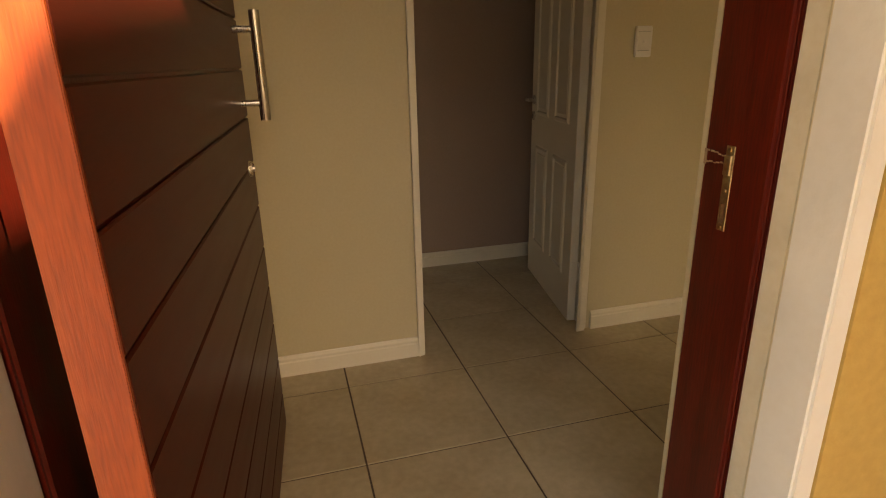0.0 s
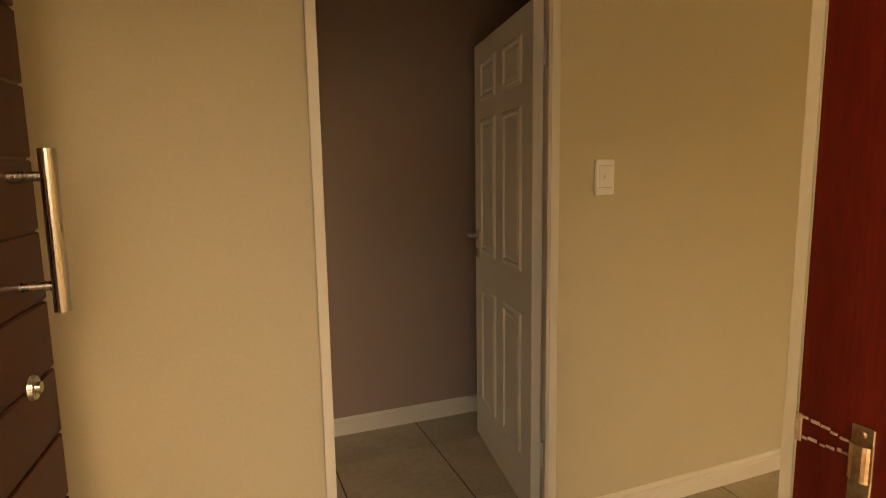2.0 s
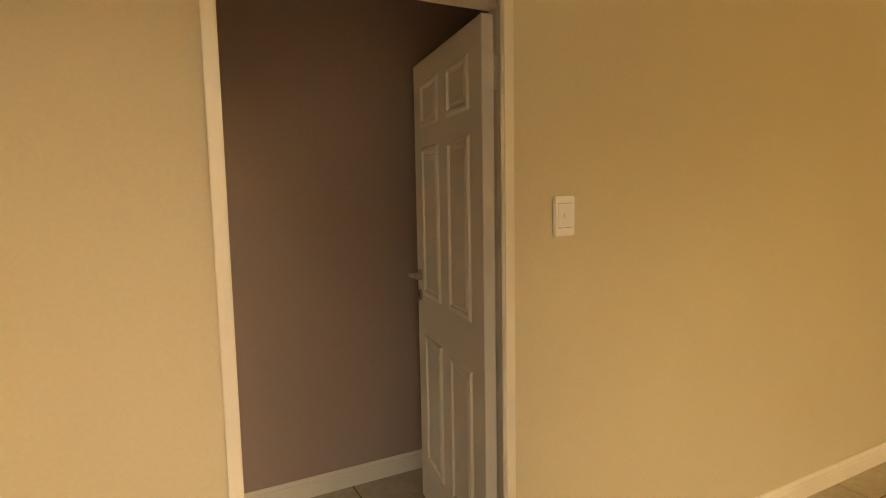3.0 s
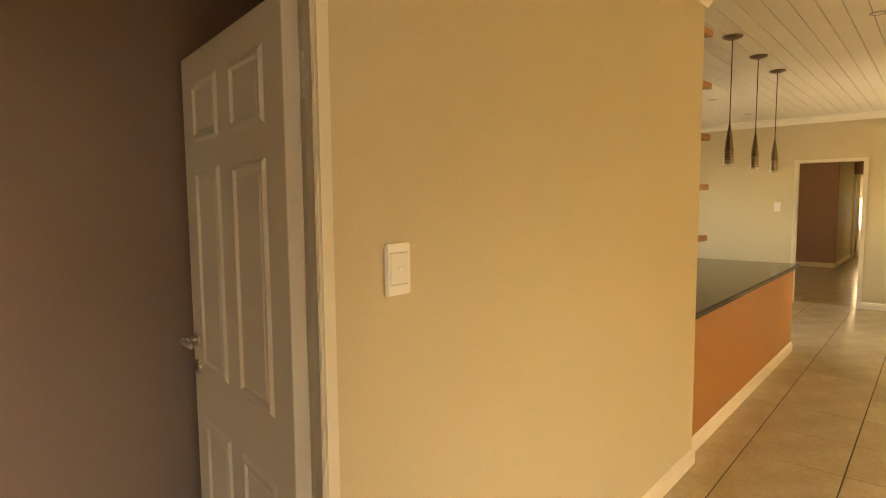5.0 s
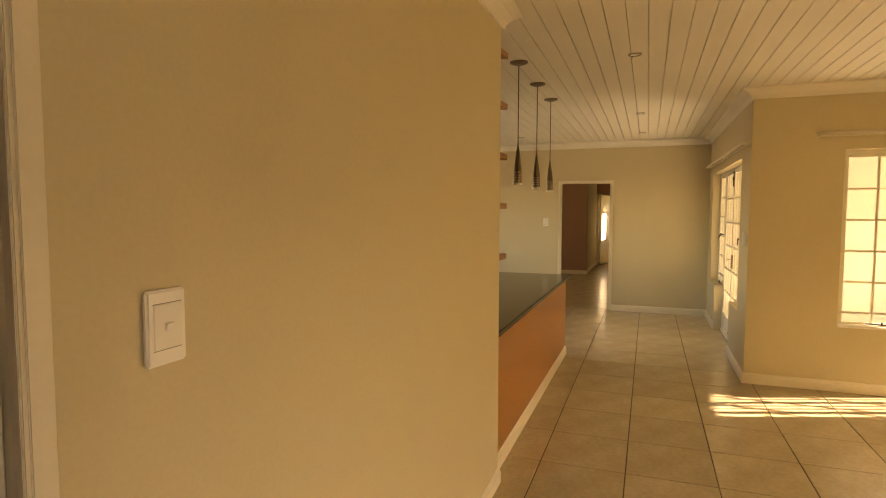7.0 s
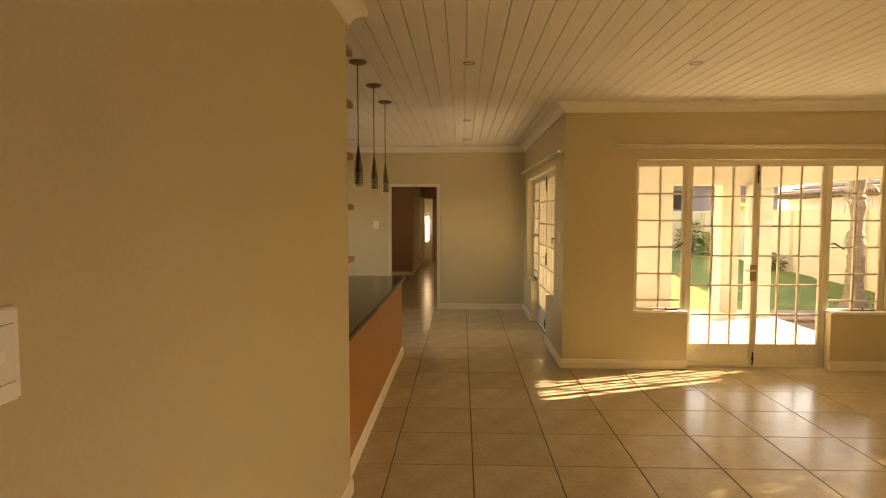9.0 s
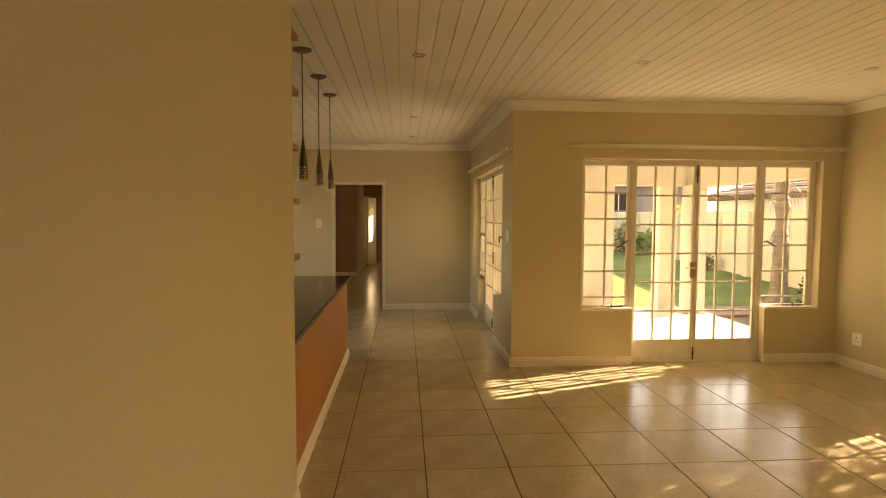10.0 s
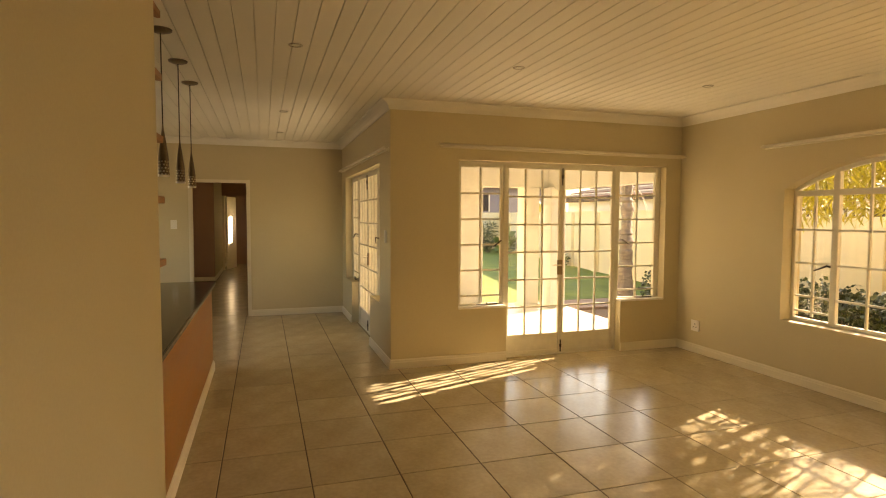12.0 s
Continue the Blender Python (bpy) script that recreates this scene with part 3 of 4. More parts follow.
for z in (1.27, 1.555, 1.83, 2.11, 2.39):
    s = thing("corner_shelf", (WALL_END, 2.895, z), "small orange wood shelf at the end of the wall", "shelf", "corner shelves")
    bm = bmesh.new()
    top = [(0.0, 0.006), (0.145, 0.0), (0.15, 0.012), (0.11, 0.07), (0.0, 0.11)]
    lo = [bm.verts.new((x, y, -0.016)) for x, y in top]
    hi = [bm.verts.new((x, y, 0.016)) for x, y in top]
    bm.faces.new(lo[::-1])
    bm.faces.new(hi)
    for k in range(5):
        bm.faces.new((lo[k], lo[(k + 1) % 5], hi[(k + 1) % 5], hi[k]))
    bevel(bm, 0.003, 1)
    part("board", bm, SHELF, s)


def pendant(at):
    p = thing("pendant_lamp", at, "slim perforated brushed metal pendant lamp hanging over the counter", "lamp", "pendant lamps")
    bm = bmesh.new()
    lathe(bm, [(0.0, -0.022), (0.03, -0.022), (0.062, -0.010), (0.065, 0.0), (0.0, 0.0)])
    part("ceiling_rose", bm, PENDANT, p, "", True)
    bm = bmesh.new()
    tube(bm, (0, 0, -0.02), (0, 0, -0.5950), 0.0035, sides=8)
    part("cord", bm, IRON, p)
    bm = bmesh.new()
    prof = [(0.0038, -0.5550), (0.0061, -0.5900), (0.0144, -0.6450), (0.0213, -0.6950), (0.0266, -0.7350), (0.0296, -0.7650)]
    lathe(bm, prof)
    part("shade_neck", bm, PENDANT, p, "", True)
    bm = bmesh.new()
    rows = 5
    sides = 20
    for r in range(rows):
        z0 = -0.7650 - r * 0.019
        lathe(bm, [(0.0297 + r * 0.0005, z0), (0.0301 + r * 0.0005, z0 - 0.0095)], sides=sides)
        for i in range(sides):
            if i % 2 == r % 2:
                a0, a1 = 2 * math.pi * i / sides, 2 * math.pi * (i + 1) / sides
                v = [bm.verts.new(((0.0301 + r * 0.0005) * math.cos(a), (0.0301 + r * 0.0005) * math.sin(a), z)) for a, z in ((a0, z0 - 0.0095), (a1, z0 - 0.0095), (a1, z0 - 0.019), (a0, z0 - 0.019))]
                bm.faces.new(v)
    part("perforated_shade", bm, PENDANT, p)
    bm = bmesh.new()
    lathe(bm, [(0.0304, -0.8580), (0.0331, -0.8580), (0.0331, -0.8690), (0.0296, -0.8690), (0.0296, -0.8580)])
    part("rim", bm, PLASTIC, p, "pale rim at the mouth of the shade")
    bm = bmesh.new()
    lathe(bm, [(0.0, -0.7450), (0.0106, -0.7650), (0.0160, -0.8050), (0.0160, -0.8500), (0.0, -0.8520)], sides=16)
    part("bulb", bm, PLASTIC, p, "white unlit bulb", True)
    return p


lamp = pendant((5.25, 3.03, H))
for x in (5.97, 6.655):
    copy_thing(lamp, pose(x, 3.03, H))


def downlight(at):
    d = thing("downlight", at, "small round recessed metal ceiling downlight", "lamp", "ceiling downlights")
    bm = bmesh.new()
    lathe(bm, [(0.030, -0.001), (0.033, -0.006), (0.045, -0.004), (0.046, 0.0)])
    part("bezel", bm, STEEL, d, "", True)
    bm = bmesh.new()
    lathe(bm, [(0.030, -0.002), (0.022, 0.006), (0.0, 0.006)])
    part("lamp_face", bm, PLASTIC, d, "", True)
    return d


dl = downlight((5.32, 2.25, H))
for x, y in ((7.75, 2.245), (9.33, 2.24), (5.37, 0.645), (5.40, -1.11), (7.8, 3.887), (9.3, 3.876)):
    copy_thing(dl, pose(x, y, H))


# ---- glazed doors and windows ----
def slab(axis, a0, a1, t0, t1, z0, z1, base):
    d = along(axis, a0, a1, t0, t1, z0, z1)
    return tuple(v - o for v, o in zip(d, (base[0], base[0], base[1], base[1], base[2], base[2])))


def french_set(name, axis, lo, hi, d0, d1, t, sill, head, label, inward):
    """Steel patio doors with a side light each side. t: middle of the frame across the wall."""
    base = (((lo + hi) / 2, t, 0.0) if axis == "x" else (t, (lo + hi) / 2, 0.0))
    w = tagged(new(name), label, "glazed door", "", "structure")
    w.location = base

    def bars(nm, rows, parent, mat=BAR, soft=0.003):
        return boxes_part(nm, [slab(axis, a0, a1, t - th, t + th, z0, z1, base) for a0, a1, z0, z1, th in rows], mat, parent, soft)

    # outer frame and the posts beside the door pair
    bars("window_frame", [(lo, lo + 0.03, sill, head, 0.022)], w)
    bars("window_frame", [(hi - 0.03, hi, sill, head, 0.022)], w)
    bars("window_frame", [(lo + 0.03, hi - 0.03, head - 0.03, head, 0.022)], w)
    bars("post", [(d0, d0 + 0.035, 0.0, head - 0.03, 0.026)], w)
    bars("post", [(d1 - 0.035, d1, 0.0, head - 0.03, 0.026)], w)
    top = head - 0.03
    bars("threshold_bar", [(d0, d1, -0.02, 0.009, 0.035)], w)
    # side lights
    for s0, s1 in ((lo + 0.03, d0), (d1, hi - 0.03)):
        light = bars("side_light", [(s0, s0 + 0.03, sill, top, 0.017), (s1 - 0.03, s1, sill, top, 0.017), (s0 + 0.03, s1 - 0.03, top - 0.03, top, 0.016), (s0 + 0.03, s1 - 0.03, sill, sill + 0.03, 0.016)], w)
        mid = (s0 + s1) / 2
        bars("glazing_bar", [(mid - 0.009, mid + 0.009, sill + 0.03, top - 0.03, 0.012)], light)
        n = 5
        zs = [sill + 0.11 + (top - sill - 0.14) * k / n for k in range(n)]
        for z in zs:
            bars("glazing_bar", [(s0 + 0.03, s1 - 0.03, z - 0.009, z + 0.009, 0.0105)], light)
        edges = [sill + 0.03] + zs + [top - 0.03]
        for za, zb in zip(edges, edges[1:]):
            for pa, pb in ((s0 + 0.03, mid), (mid, s1 - 0.03)):
                bars("pane", [(pa + 0.002, pb - 0.002, za + 0.002, zb - 0.002, 0.002)], light, GLASS, 0)
        # casement stay and catch
        ca = s1 - 0.04 if s0 < d0 else s0 + 0.04
        o = inward
        wy = sill + (top - sill) * 0.46
        bm = bmesh.new()
        p0 = Vector(slab(axis, ca, ca, t + o * 0.02, t + o * 0.02, wy, wy, base)[::2])
        p1 = Vector(slab(axis, ca, ca, t + o * 0.06, t + o * 0.06, wy + 0.01, wy + 0.01, base)[::2])
        sh = 0.09 if s0 < d0 else -0.09
        p2 = Vector(slab(axis, ca - sh, ca - sh, t + o * 0.075, t + o * 0.075, wy - 0.05, wy - 0.05, base)[::2])
        tube(bm, p0, p1, 0.008, sides=10)
        tube(bm, p1, p2, 0.009, 0.006, sides=10)
        part("catch_handle", bm, IRON, light, "dark bronze casement catch")
        bm = bmesh.new()
        q0 = Vector(slab(axis, s0 + 0.07, s0 + 0.07, t + o * 0.04, t + o * 0.04, sill + 0.022, sill + 0.022, base)[::2])
        q1 = Vector(slab(axis, s0 + 0.30, s0 + 0.30, t + o * 0.045, t + o * 0.045, sill + 0.026, sill + 0.026, base)[::2])
        tube(bm, q0, q1, 0.006, sides=8)
        tube(bm, (q0 + q1) / 2 - Vector((0, 0, 0.018)), (q0 + q1) / 2 + Vector((0, 0, 0.02)), 0.007, sides=8)
        part("casement_stay", bm, IRON, light, "dark metal casement stay")
    # the two door leaves, each three panes wide
    mid = (d0 + d1) / 2
    for s0, s1 in ((d0 + 0.035, mid - 0.002), (mid + 0.002, d1 - 0.035)):
        leaf = bars("door_leaf", [(s0, s0 + 0.03, 0.01, top, 0.017), (s1 - 0.03, s1, 0.01, top, 0.017), (s0 + 0.03, s1 - 0.03, top - 0.03, top, 0.016), (s0 + 0.03, s1 - 0.03, 0.20, 0.23, 0.016), (s0 + 0.03, s1 - 0.03, 0.01, 0.05, 0.016)], w)
        bars("kick_panel", [(s0 + 0.025, s1 - 0.025, 0.045, 0.205, 0.007)], leaf, BAR, 0.001)
        xs = [s0 + 0.03 + (s1 - s0 - 0.06) * k / 3 for k in range(4)]
        for x in xs[1:3]:
            bars("glazing_bar", [(x - 0.009, x + 0.009, 0.23, top - 0.03, 0.012)], leaf)
        zs = [0.23 + (top - 0.26) * k / 6 for k in range(7)]
        for z in zs[1:6]:
            bars("glazing_bar", [(s0 + 0.03, s1 - 0.03, z - 0.009, z + 0.009, 0.0105)], leaf)
        for za, zb in zip(zs, zs[1:]):
            for pa, pb in zip(xs, xs[1:]):
                bars("pane", [(pa + 0.002, pb - 0.002, za + 0.002, zb - 0.002, 0.002)], leaf, GLASS, 0)
    # lock box with levers, bolts
    o = inward
    m = mid + (0.018 if axis == "y" else -0.018)
    lk = boxes_part("lock_case", [slab(axis, m - 0.03, m + 0.03, t + o * 0.018 - 0.008, t + o * 0.018 + 0.008, 0.86, 1.02, base)], PENDANT, w, 0.003, "bronze lock case on the meeting stile")
    bm = bmesh.new()
    a = Vector(slab(axis, m, m, t + o * 0.02, t + o * 0.02, 0.965, 0.965, base)[::2])
    b = Vector(slab(axis, m, m, t + o * 0.07, t + o * 0.07, 0.965, 0.965, base)[::2])
    e = Vector(slab(axis, m + (0.11 if axis == "y" else -0.11), m + (0.11 if axis == "y" else -0.11), t + o * 0.075, t + o * 0.075, 0.968, 0.968, base)[::2])
    tube(bm, a, b, 0.008, sides=10)
    tube(bm, b, e, 0.009, 0.007, sides=10)
    part("lever_handle", bm, STEEL, lk, "steel lever handle")
    for z0, z1 in ((0.02, 0.15), (1.82, 2.0)):
        bm = bmesh.new()
        a = Vector(slab(axis, mid, mid, t + o * 0.024, t + o * 0.024, z0, z0, base)[::2])
        b = Vector(slab(axis, mid, mid, t + o * 0.024, t + o * 0.024, z1, z1, base)[::2])
        tube(bm, a, b, 0.007, sides=8)
        tube(bm, a.lerp(b, 0.4), a.lerp(b, 0.62), 0.012, sides=8)
        part("bolt", bm, IRON, w, "dark metal barrel bolt")
    return w


french_set("door_4", "y", DOOR_A[0], DOOR_A[1], -1.285, 0.09, EAST + 0.12, DOOR_A[2], DOOR_A[3], "cream steel patio doors with small panes and side lights", -1)
french_set("door_5", "x", DOOR_B[0], DOOR_B[1], 7.90, 9.30, CORNER_Y - 0.12, DOOR_B[2], DOOR_B[3], "cream steel glazed doors of the dining area", 1)
structure("window_sill_lounge", [(EAST - 0.012, EAST + 0.10, 0.092, 0.615, 0.551, 0.572), (EAST - 0.012, EAST + 0.10, -1.848, -1.287, 0.551, 0.572)], PLASTER, "painted plaster window sill", "window sill", 0.004)


def arched_window():
    x0, x1, sill = 3.58, 5.452, 0.547
    t = SIDE_Y - 0.14
    w = tagged(new("window_1"), "white steel arched window with small panes", "window", "", "structure")
    w.location = ((x0 + x1) / 2, t, 0)
    cx = w.location.x
    spring = 1.742

    def arch_z(x):
        rad = (0.936 ** 2 + 0.235 ** 2) / (2 * 0.235)
        return spring + 0.235 - rad + math.sqrt(max(0, rad * rad - (x - cx) ** 2))

    def bars(nm, rows, parent, mat=BAR, soft=0.003):
        return boxes_part(nm, [(a0 - cx, a1 - cx, -th, th, z0, z1) for a0, a1, z0, z1, th in rows], mat, parent, soft)

    bars("window_frame", [(x0, x0 + 0.03, sill, spring + 0.01, 0.022)], w)
    bars("window_frame", [(x1 - 0.03, x1, sill, spring + 0.01, 0.022)], w)
    bars("window_frame", [(x0 + 0.03, x1 - 0.03, sill, sill + 0.03, 0.022)], w)
    bars("transom", [(x0 + 0.03, x1 - 0.03, 1.675, 1.725, 0.024)], w)
    bm = bmesh.new()
    n = 28
    pts = [(x0 + (x1 - x0) * k / n) for k in range(n + 1)]
    for a, b in zip(pts, pts[1:]):
        za, zb = arch_z(a), arch_z(b)
        v = [bm.verts.new(p) for p in ((a - cx, -0.02, za - 0.035), (b - cx, -0.02, zb - 0.035), (b - cx, -0.02, zb), (a - cx, -0.02, za), (a - cx, 0.02, za - 0.035), (b - cx, 0.02, zb - 0.035), (b - cx, 0.02, zb), (a - cx, 0.02, za))]
        for q in ((0, 1, 2, 3), (7, 6, 5, 4), (0, 4, 5, 1), (3, 2, 6, 7)):
            bm.faces.new([v[k] for k in q])
    part("arch_rail", bm, BAR, w)
    # posts between casement, fixed light, casement
    posts = (x1 - 0.40, x0 + 0.40)
    for p in posts:
        bars("post", [(p - 0.028, p + 0.028, sill + 0.03, arch_z(p) - 0.03, 0.022)], w)
    spans = [(x0 + 0.03, posts[1] - 0.028, 2), (posts[1] + 0.028, posts[0] - 0.028, 4), (posts[0] + 0.028, x1 - 0.03, 2)]
    zs = [sill + 0.03, 0.64, 0.775, 1.075, 1.375, 1.675]
    for k, (a, b, n) in enumerate(spans):
        xs = [a + (b - a) * i / n for i in range(n + 1)]
        z_list = zs if k != 1 else [zs[0]] + zs[2:]
        for x in xs[1:-1]:
            bars("glazing_bar", [(x - 0.010, x + 0.010, sill + 0.03, 1.675, 0.012)], w)
            bars("glazing_bar", [(x - 0.010, x + 0.010, 1.725, arch_z(x) - 0.03, 0.012)], w)
        for z in z_list[1:-1]:
            bars("glazing_bar", [(a, b, z - 0.009, z + 0.009, 0.0105)], w)
        for za, zb in zip(z_list, z_list[1:]):
            for pa, pb in zip(xs, xs[1:]):
                bars("pane", [(pa + 0.002, pb - 0.002, za + 0.002, zb - 0.002, 0.002)], w, GLASS, 0)
        for pa, pb in zip(xs, xs[1:]):
            bars("pane", [(pa + 0.002, pb - 0.002, 1.727, min(arch_z(pa), arch_z(pb)) - 0.02, 0.002)], w, GLASS, 0)
    bm = bmesh.new()
    tube(bm, (posts[0] + 0.03 - cx, 0.02, 1.06), (posts[0] + 0.03 - cx, 0.06, 1.07), 0.008, sides=8)
    tube(bm, (posts[0] + 0.03 - cx, 0.06, 1.07), (posts[0] + 0.14 - cx, 0.07, 1.02), 0.009, 0.006, sides=8)
    part("catch_handle", bm, IRON, w, "dark bronze casement catch")
    bm = bmesh.new()
    tube(bm, (x1 - 0.33 - cx, 0.04, sill + 0.05), (x1 - 0.08 - cx, 0.04, sill + 0.055), 0.006, sides=8)
    part("casement_stay", bm, IRON, w, "dark metal casement stay")
    return w


arched_window()


def curtain_rail(a, b, drop, label):
    """Wall rail with end caps and brackets from a to b."""
    r = thing("curtain_rail", a, label, "curtain rail", "curtain rails")
    a, b = Vector(a), Vector(b)
    d = (b - a)
    bm = bmesh.new()
    tube(bm, (0, 0, 0), d, 0.014, sides=14)
    part("rail", bm, WHITE, r, "", True)
    side = Vector(drop)
    bm = bmesh.new()
    tube(bm, Vector((0, 0, -0.018)) + side * 0.4, d + Vector((0, 0, -0.018)) + side * 0.4, 0.008, sides=10)
    part("lower_track", bm, WHITE, r)
    for f in (0.03, 0.5, 0.97):
        bm = bmesh.new()
        tube(bm, d * f, d * f + side, 0.009, sides=10)
        tube(bm, d * f + side * 0.9, d * f + side, 0.022, sides=14)
        part("bracket", bm, WHITE, r)
    for f, g in ((0, -0.012), (1, 0.012)):
        bm = bmesh.new()
        n = d.normalized()
        tube(bm, d * f, d * f + n * g * 2, 0.017, 0.010, sides=14)
        part("end_cap", bm, WHITE, r)


curtain_rail((EAST - 0.07, 0.815, 2.175), (EAST - 0.07, -2.03, 2.157), (0.07, 0, 0), "white curtain rail above the patio doors")
curtain_rail((6.76, CORNER_Y + 0.07, 2.125), (10.0, CORNER_Y + 0.07, 2.15), (0, -0.07, 0), "white curtain rail above the dining doors")
curtain_rail((5.63, SIDE_Y + 0.07, 2.14), (3.25, SIDE_Y + 0.07, 2.14), (0, -0.07, 0), "white curtain rail above the arched window")

# far passage doors
pd = thing("passage_door", (18.03, 3.45, 0.0), "white panel door ajar at the end of the passage", "door")
pd.rotation_euler = (0, 0, radians(-104.5))
six_panel_leaf(pd, 0.8, 2.0, 0.04, WHITE)
lever(pd, (0.0, 0.74, 1.0), -1)

# ---- outside ----
bm = bmesh.new()
box(bm, -1500, 1500, -1500, 1500, -0.4, -0.2)
tagged(mesh_object("ground", bm, EARTH), "bare brown earth round the house", "ground", "", "structure")
structure("lawn", [(11.3, 27.8, -8.6, 8.0, -0.21, -0.15), (3.0, 10.5, -6.0, -5.0, -0.21, -0.16)], GRASS, "short green lawn", "lawn")
structure("brick_path", [(10.36, 11.295, -7.0, 8.0, -0.21, -0.155)], BRICKPAVE, "brown brick path beside the patio", "path")
structure("patio_floor", [(EAST + 0.22, 10.35, -2.5, CORNER_Y - 0.22, -0.25, -0.06)], PAVING, "pale sunlit paved patio", "patio")
structure("patio_roof", [(EAST + 0.22, 10.55, -2.45, CORNER_Y - 0.22, 2.32, 2.5)], CREAM, "cream plastered patio ceiling", "roof")
structure("patio_beam", [(10.2, 10.55, -2.45, CORNER_Y - 0.22, 1.98, 2.32), (EAST + 0.22, 10.2, -2.45, -2.2, 1.93, 2.32)], CREAM, "cream plastered patio beam", "beam")
structure("patio_pier", [(10.2, 10.5, -1.0, CORNER_Y - 0.22, -0.2, 1.98)], CREAM, "cream plastered patio wall", "wall")
for x, y in ((10.2, -2.05), (9.95, -2.42)):
    c = thing("patio_column", (x + 0.15, y + 0.15, -0.2), "square cream plastered patio column", "column", "patio columns")
    boxes_part("shaft", [(-0.14, 0.14, -0.14, 0.14, 0.0, 2.18)], CREAM, c, 0.008)
    boxes_part("plinth", [(-0.16, 0.16, -0.16, 0.16, 0.0, 0.18)], CREAM, c, 0.008)


def garden_wall(name, axis, a0, a1, t0, t1, top, step, side):
    g = tagged(new(name), "cream plastered garden wall with piers and coping", "wall", "", "structure")
    boxes_part("panel", [along(axis, a0, a1, t0, t1, -0.25, top)], GARDENWALL, g)
    boxes_part("coping", [along(axis, a0, a1, t0 - 0.03, t1 + 0.03, top, top + 0.06)], GARDENWALL, g, 0.008)
    a = a0 + step * 0.5
    while a < a1:
        p0, p1 = (t1, t1 + 0.10) if side > 0 else (t0 - 0.10, t0)
        boxes_part("pier", [along(axis, a - 0.17, a + 0.17, p0, p1, -0.25, top + 0.02)], GARDENWALL, g, 0.006)
        a += step
    return g


garden_wall("garden_wall_south", "x", 1.0, 11.2, -6.35, -6.2, 1.44, 2.6, 1)
slanted = garden_wall("garden_wall_corner", "x", 0.0, 17.5, -0.15, 0.0, 1.60, 2.0, 1)
slanted.location, slanted.rotation_euler = (11.2, -6.2, 0.0), (0, 0, radians(-9.4))
garden_wall("garden_wall_east", "y", -9.6, 9.0, 28.0, 28.15, 1.62, 3.0, -1)


def palisade(x0, x1, y, z, step):
    f = thing("palisade_fence", (x0, y, z), "dark steel palisade fence on the garden wall", "fence")
    n = int((x1 - x0) / step)
    boxes_part("rail", [(0, x1 - x0, -0.012, 0.012, 0.10, 0.13)], IRON, f)
    boxes_part("rail", [(0, x1 - x0, -0.012, 0.012, 0.32, 0.35)], IRON, f)
    for k in range(n):
        bm = bmesh.new()
        v = box(bm, k * step, k * step + 0.04, -0.006, 0.006, 0.0, 0.46)
        v[4].co.z -= 0.05
        v[5].co.z -= 0.05
        part("pale", bm, IRON, f)


palisade(4.0, 11.0, -6.275, 1.50, 0.13)


def leaf_cloud(rnd, centre, size, count, length, width, droop=0.3):
    """Vertices and faces of many small leaves in an uneven clump."""
    vs, fs = [], []
    for _ in range(count):
        while True:
            p = Vector((rnd.uniform(-1, 1), rnd.uniform(-1, 1), rnd.uniform(-1, 1)))
            if 0.15 < p.length < 1 and noise.noise(p * 2.3 + Vector(centre)) > -0.25:
                break
        p = Vector((p.x * size[0], p.y * size[1], p.z * size[2])) + Vector(centre)
        d = Vector((rnd.gauss(0, 1), rnd.gauss(0, 1), rnd.gauss(-droop, 0.6))).normalized()
        s = d.cross(Vector((rnd.gauss(0, 1), rnd.gauss(0, 1), rnd.gauss(0, 1)))).normalized()
        ln, wd = length * rnd.uniform(0.6, 1.3), width * rnd.uniform(0.7, 1.2)
        k = len(vs)
        vs += [p, p + d * ln * 0.5 + s * wd, p + d * ln, p + d * ln * 0.5 - s * wd]
        fs.append((k, k + 1, k + 2, k + 3))
    return vs, fs


def leaves_part(name, clouds, mat, parent):
    vs, fs = [], []
    for v, f in clouds:
        k = len(vs)
        vs += v
        fs += [tuple(i + k for i in q) for q in f]
    me = bpy.data.meshes.new(name)
    me.from_pydata(vs, [], fs)
    me.materials.append(mat)
    ob = new(name, me)
    ob.parent = parent
    return ob


rnd = random.Random(11)
hedge = tagged(thing("hedge", (0, 0, 0), "dark green clipped garden hedge before the garden wall", "hedge"), kind="stuff")
clouds = []
for k in range(26):
    x = 3.0 + k * 0.28
    clouds.append(leaf_cloud(rnd, (x, -4.4 + rnd.uniform(-0.15, 0.15), 0.16 + rnd.uniform(-0.06, 0.10)), (0.34, 0.5, 0.46), 850, 0.075, 0.026, 0.0))
leaves_part("foliage", clouds, HEDGE, hedge)
bm = bmesh.new()
for k in range(26):
    x = 3.0 + k * 0.28
    tube(bm, (x, -4.4, -0.2), (x + rnd.uniform(-0.1, 0.1), -4.4, 0.35), 0.02, 0.008, 6)
part("stems", bm, BARK, hedge)

mb = thing("meter_box", (6.55, -5.35, -0.2), "white metal service box beside the hedge", "box")
bm = bmesh.new()
box(bm, -0.2, 0.2, -0.12, 0.12, 0.12, 0.72)
bevel(bm, 0.012)
part("cabinet", bm, METERBOX, mb)
boxes_part("lid", [(-0.18, 0.18, 0.121, 0.128, 0.16, 0.68)], METERBOX, mb, 0.002)
for x in (-0.15, 0.15):
    boxes_part("leg", [(x - 0.02, x + 0.02, -0.05, 0.05, 0.0, 0.119)], METERBOX, mb)

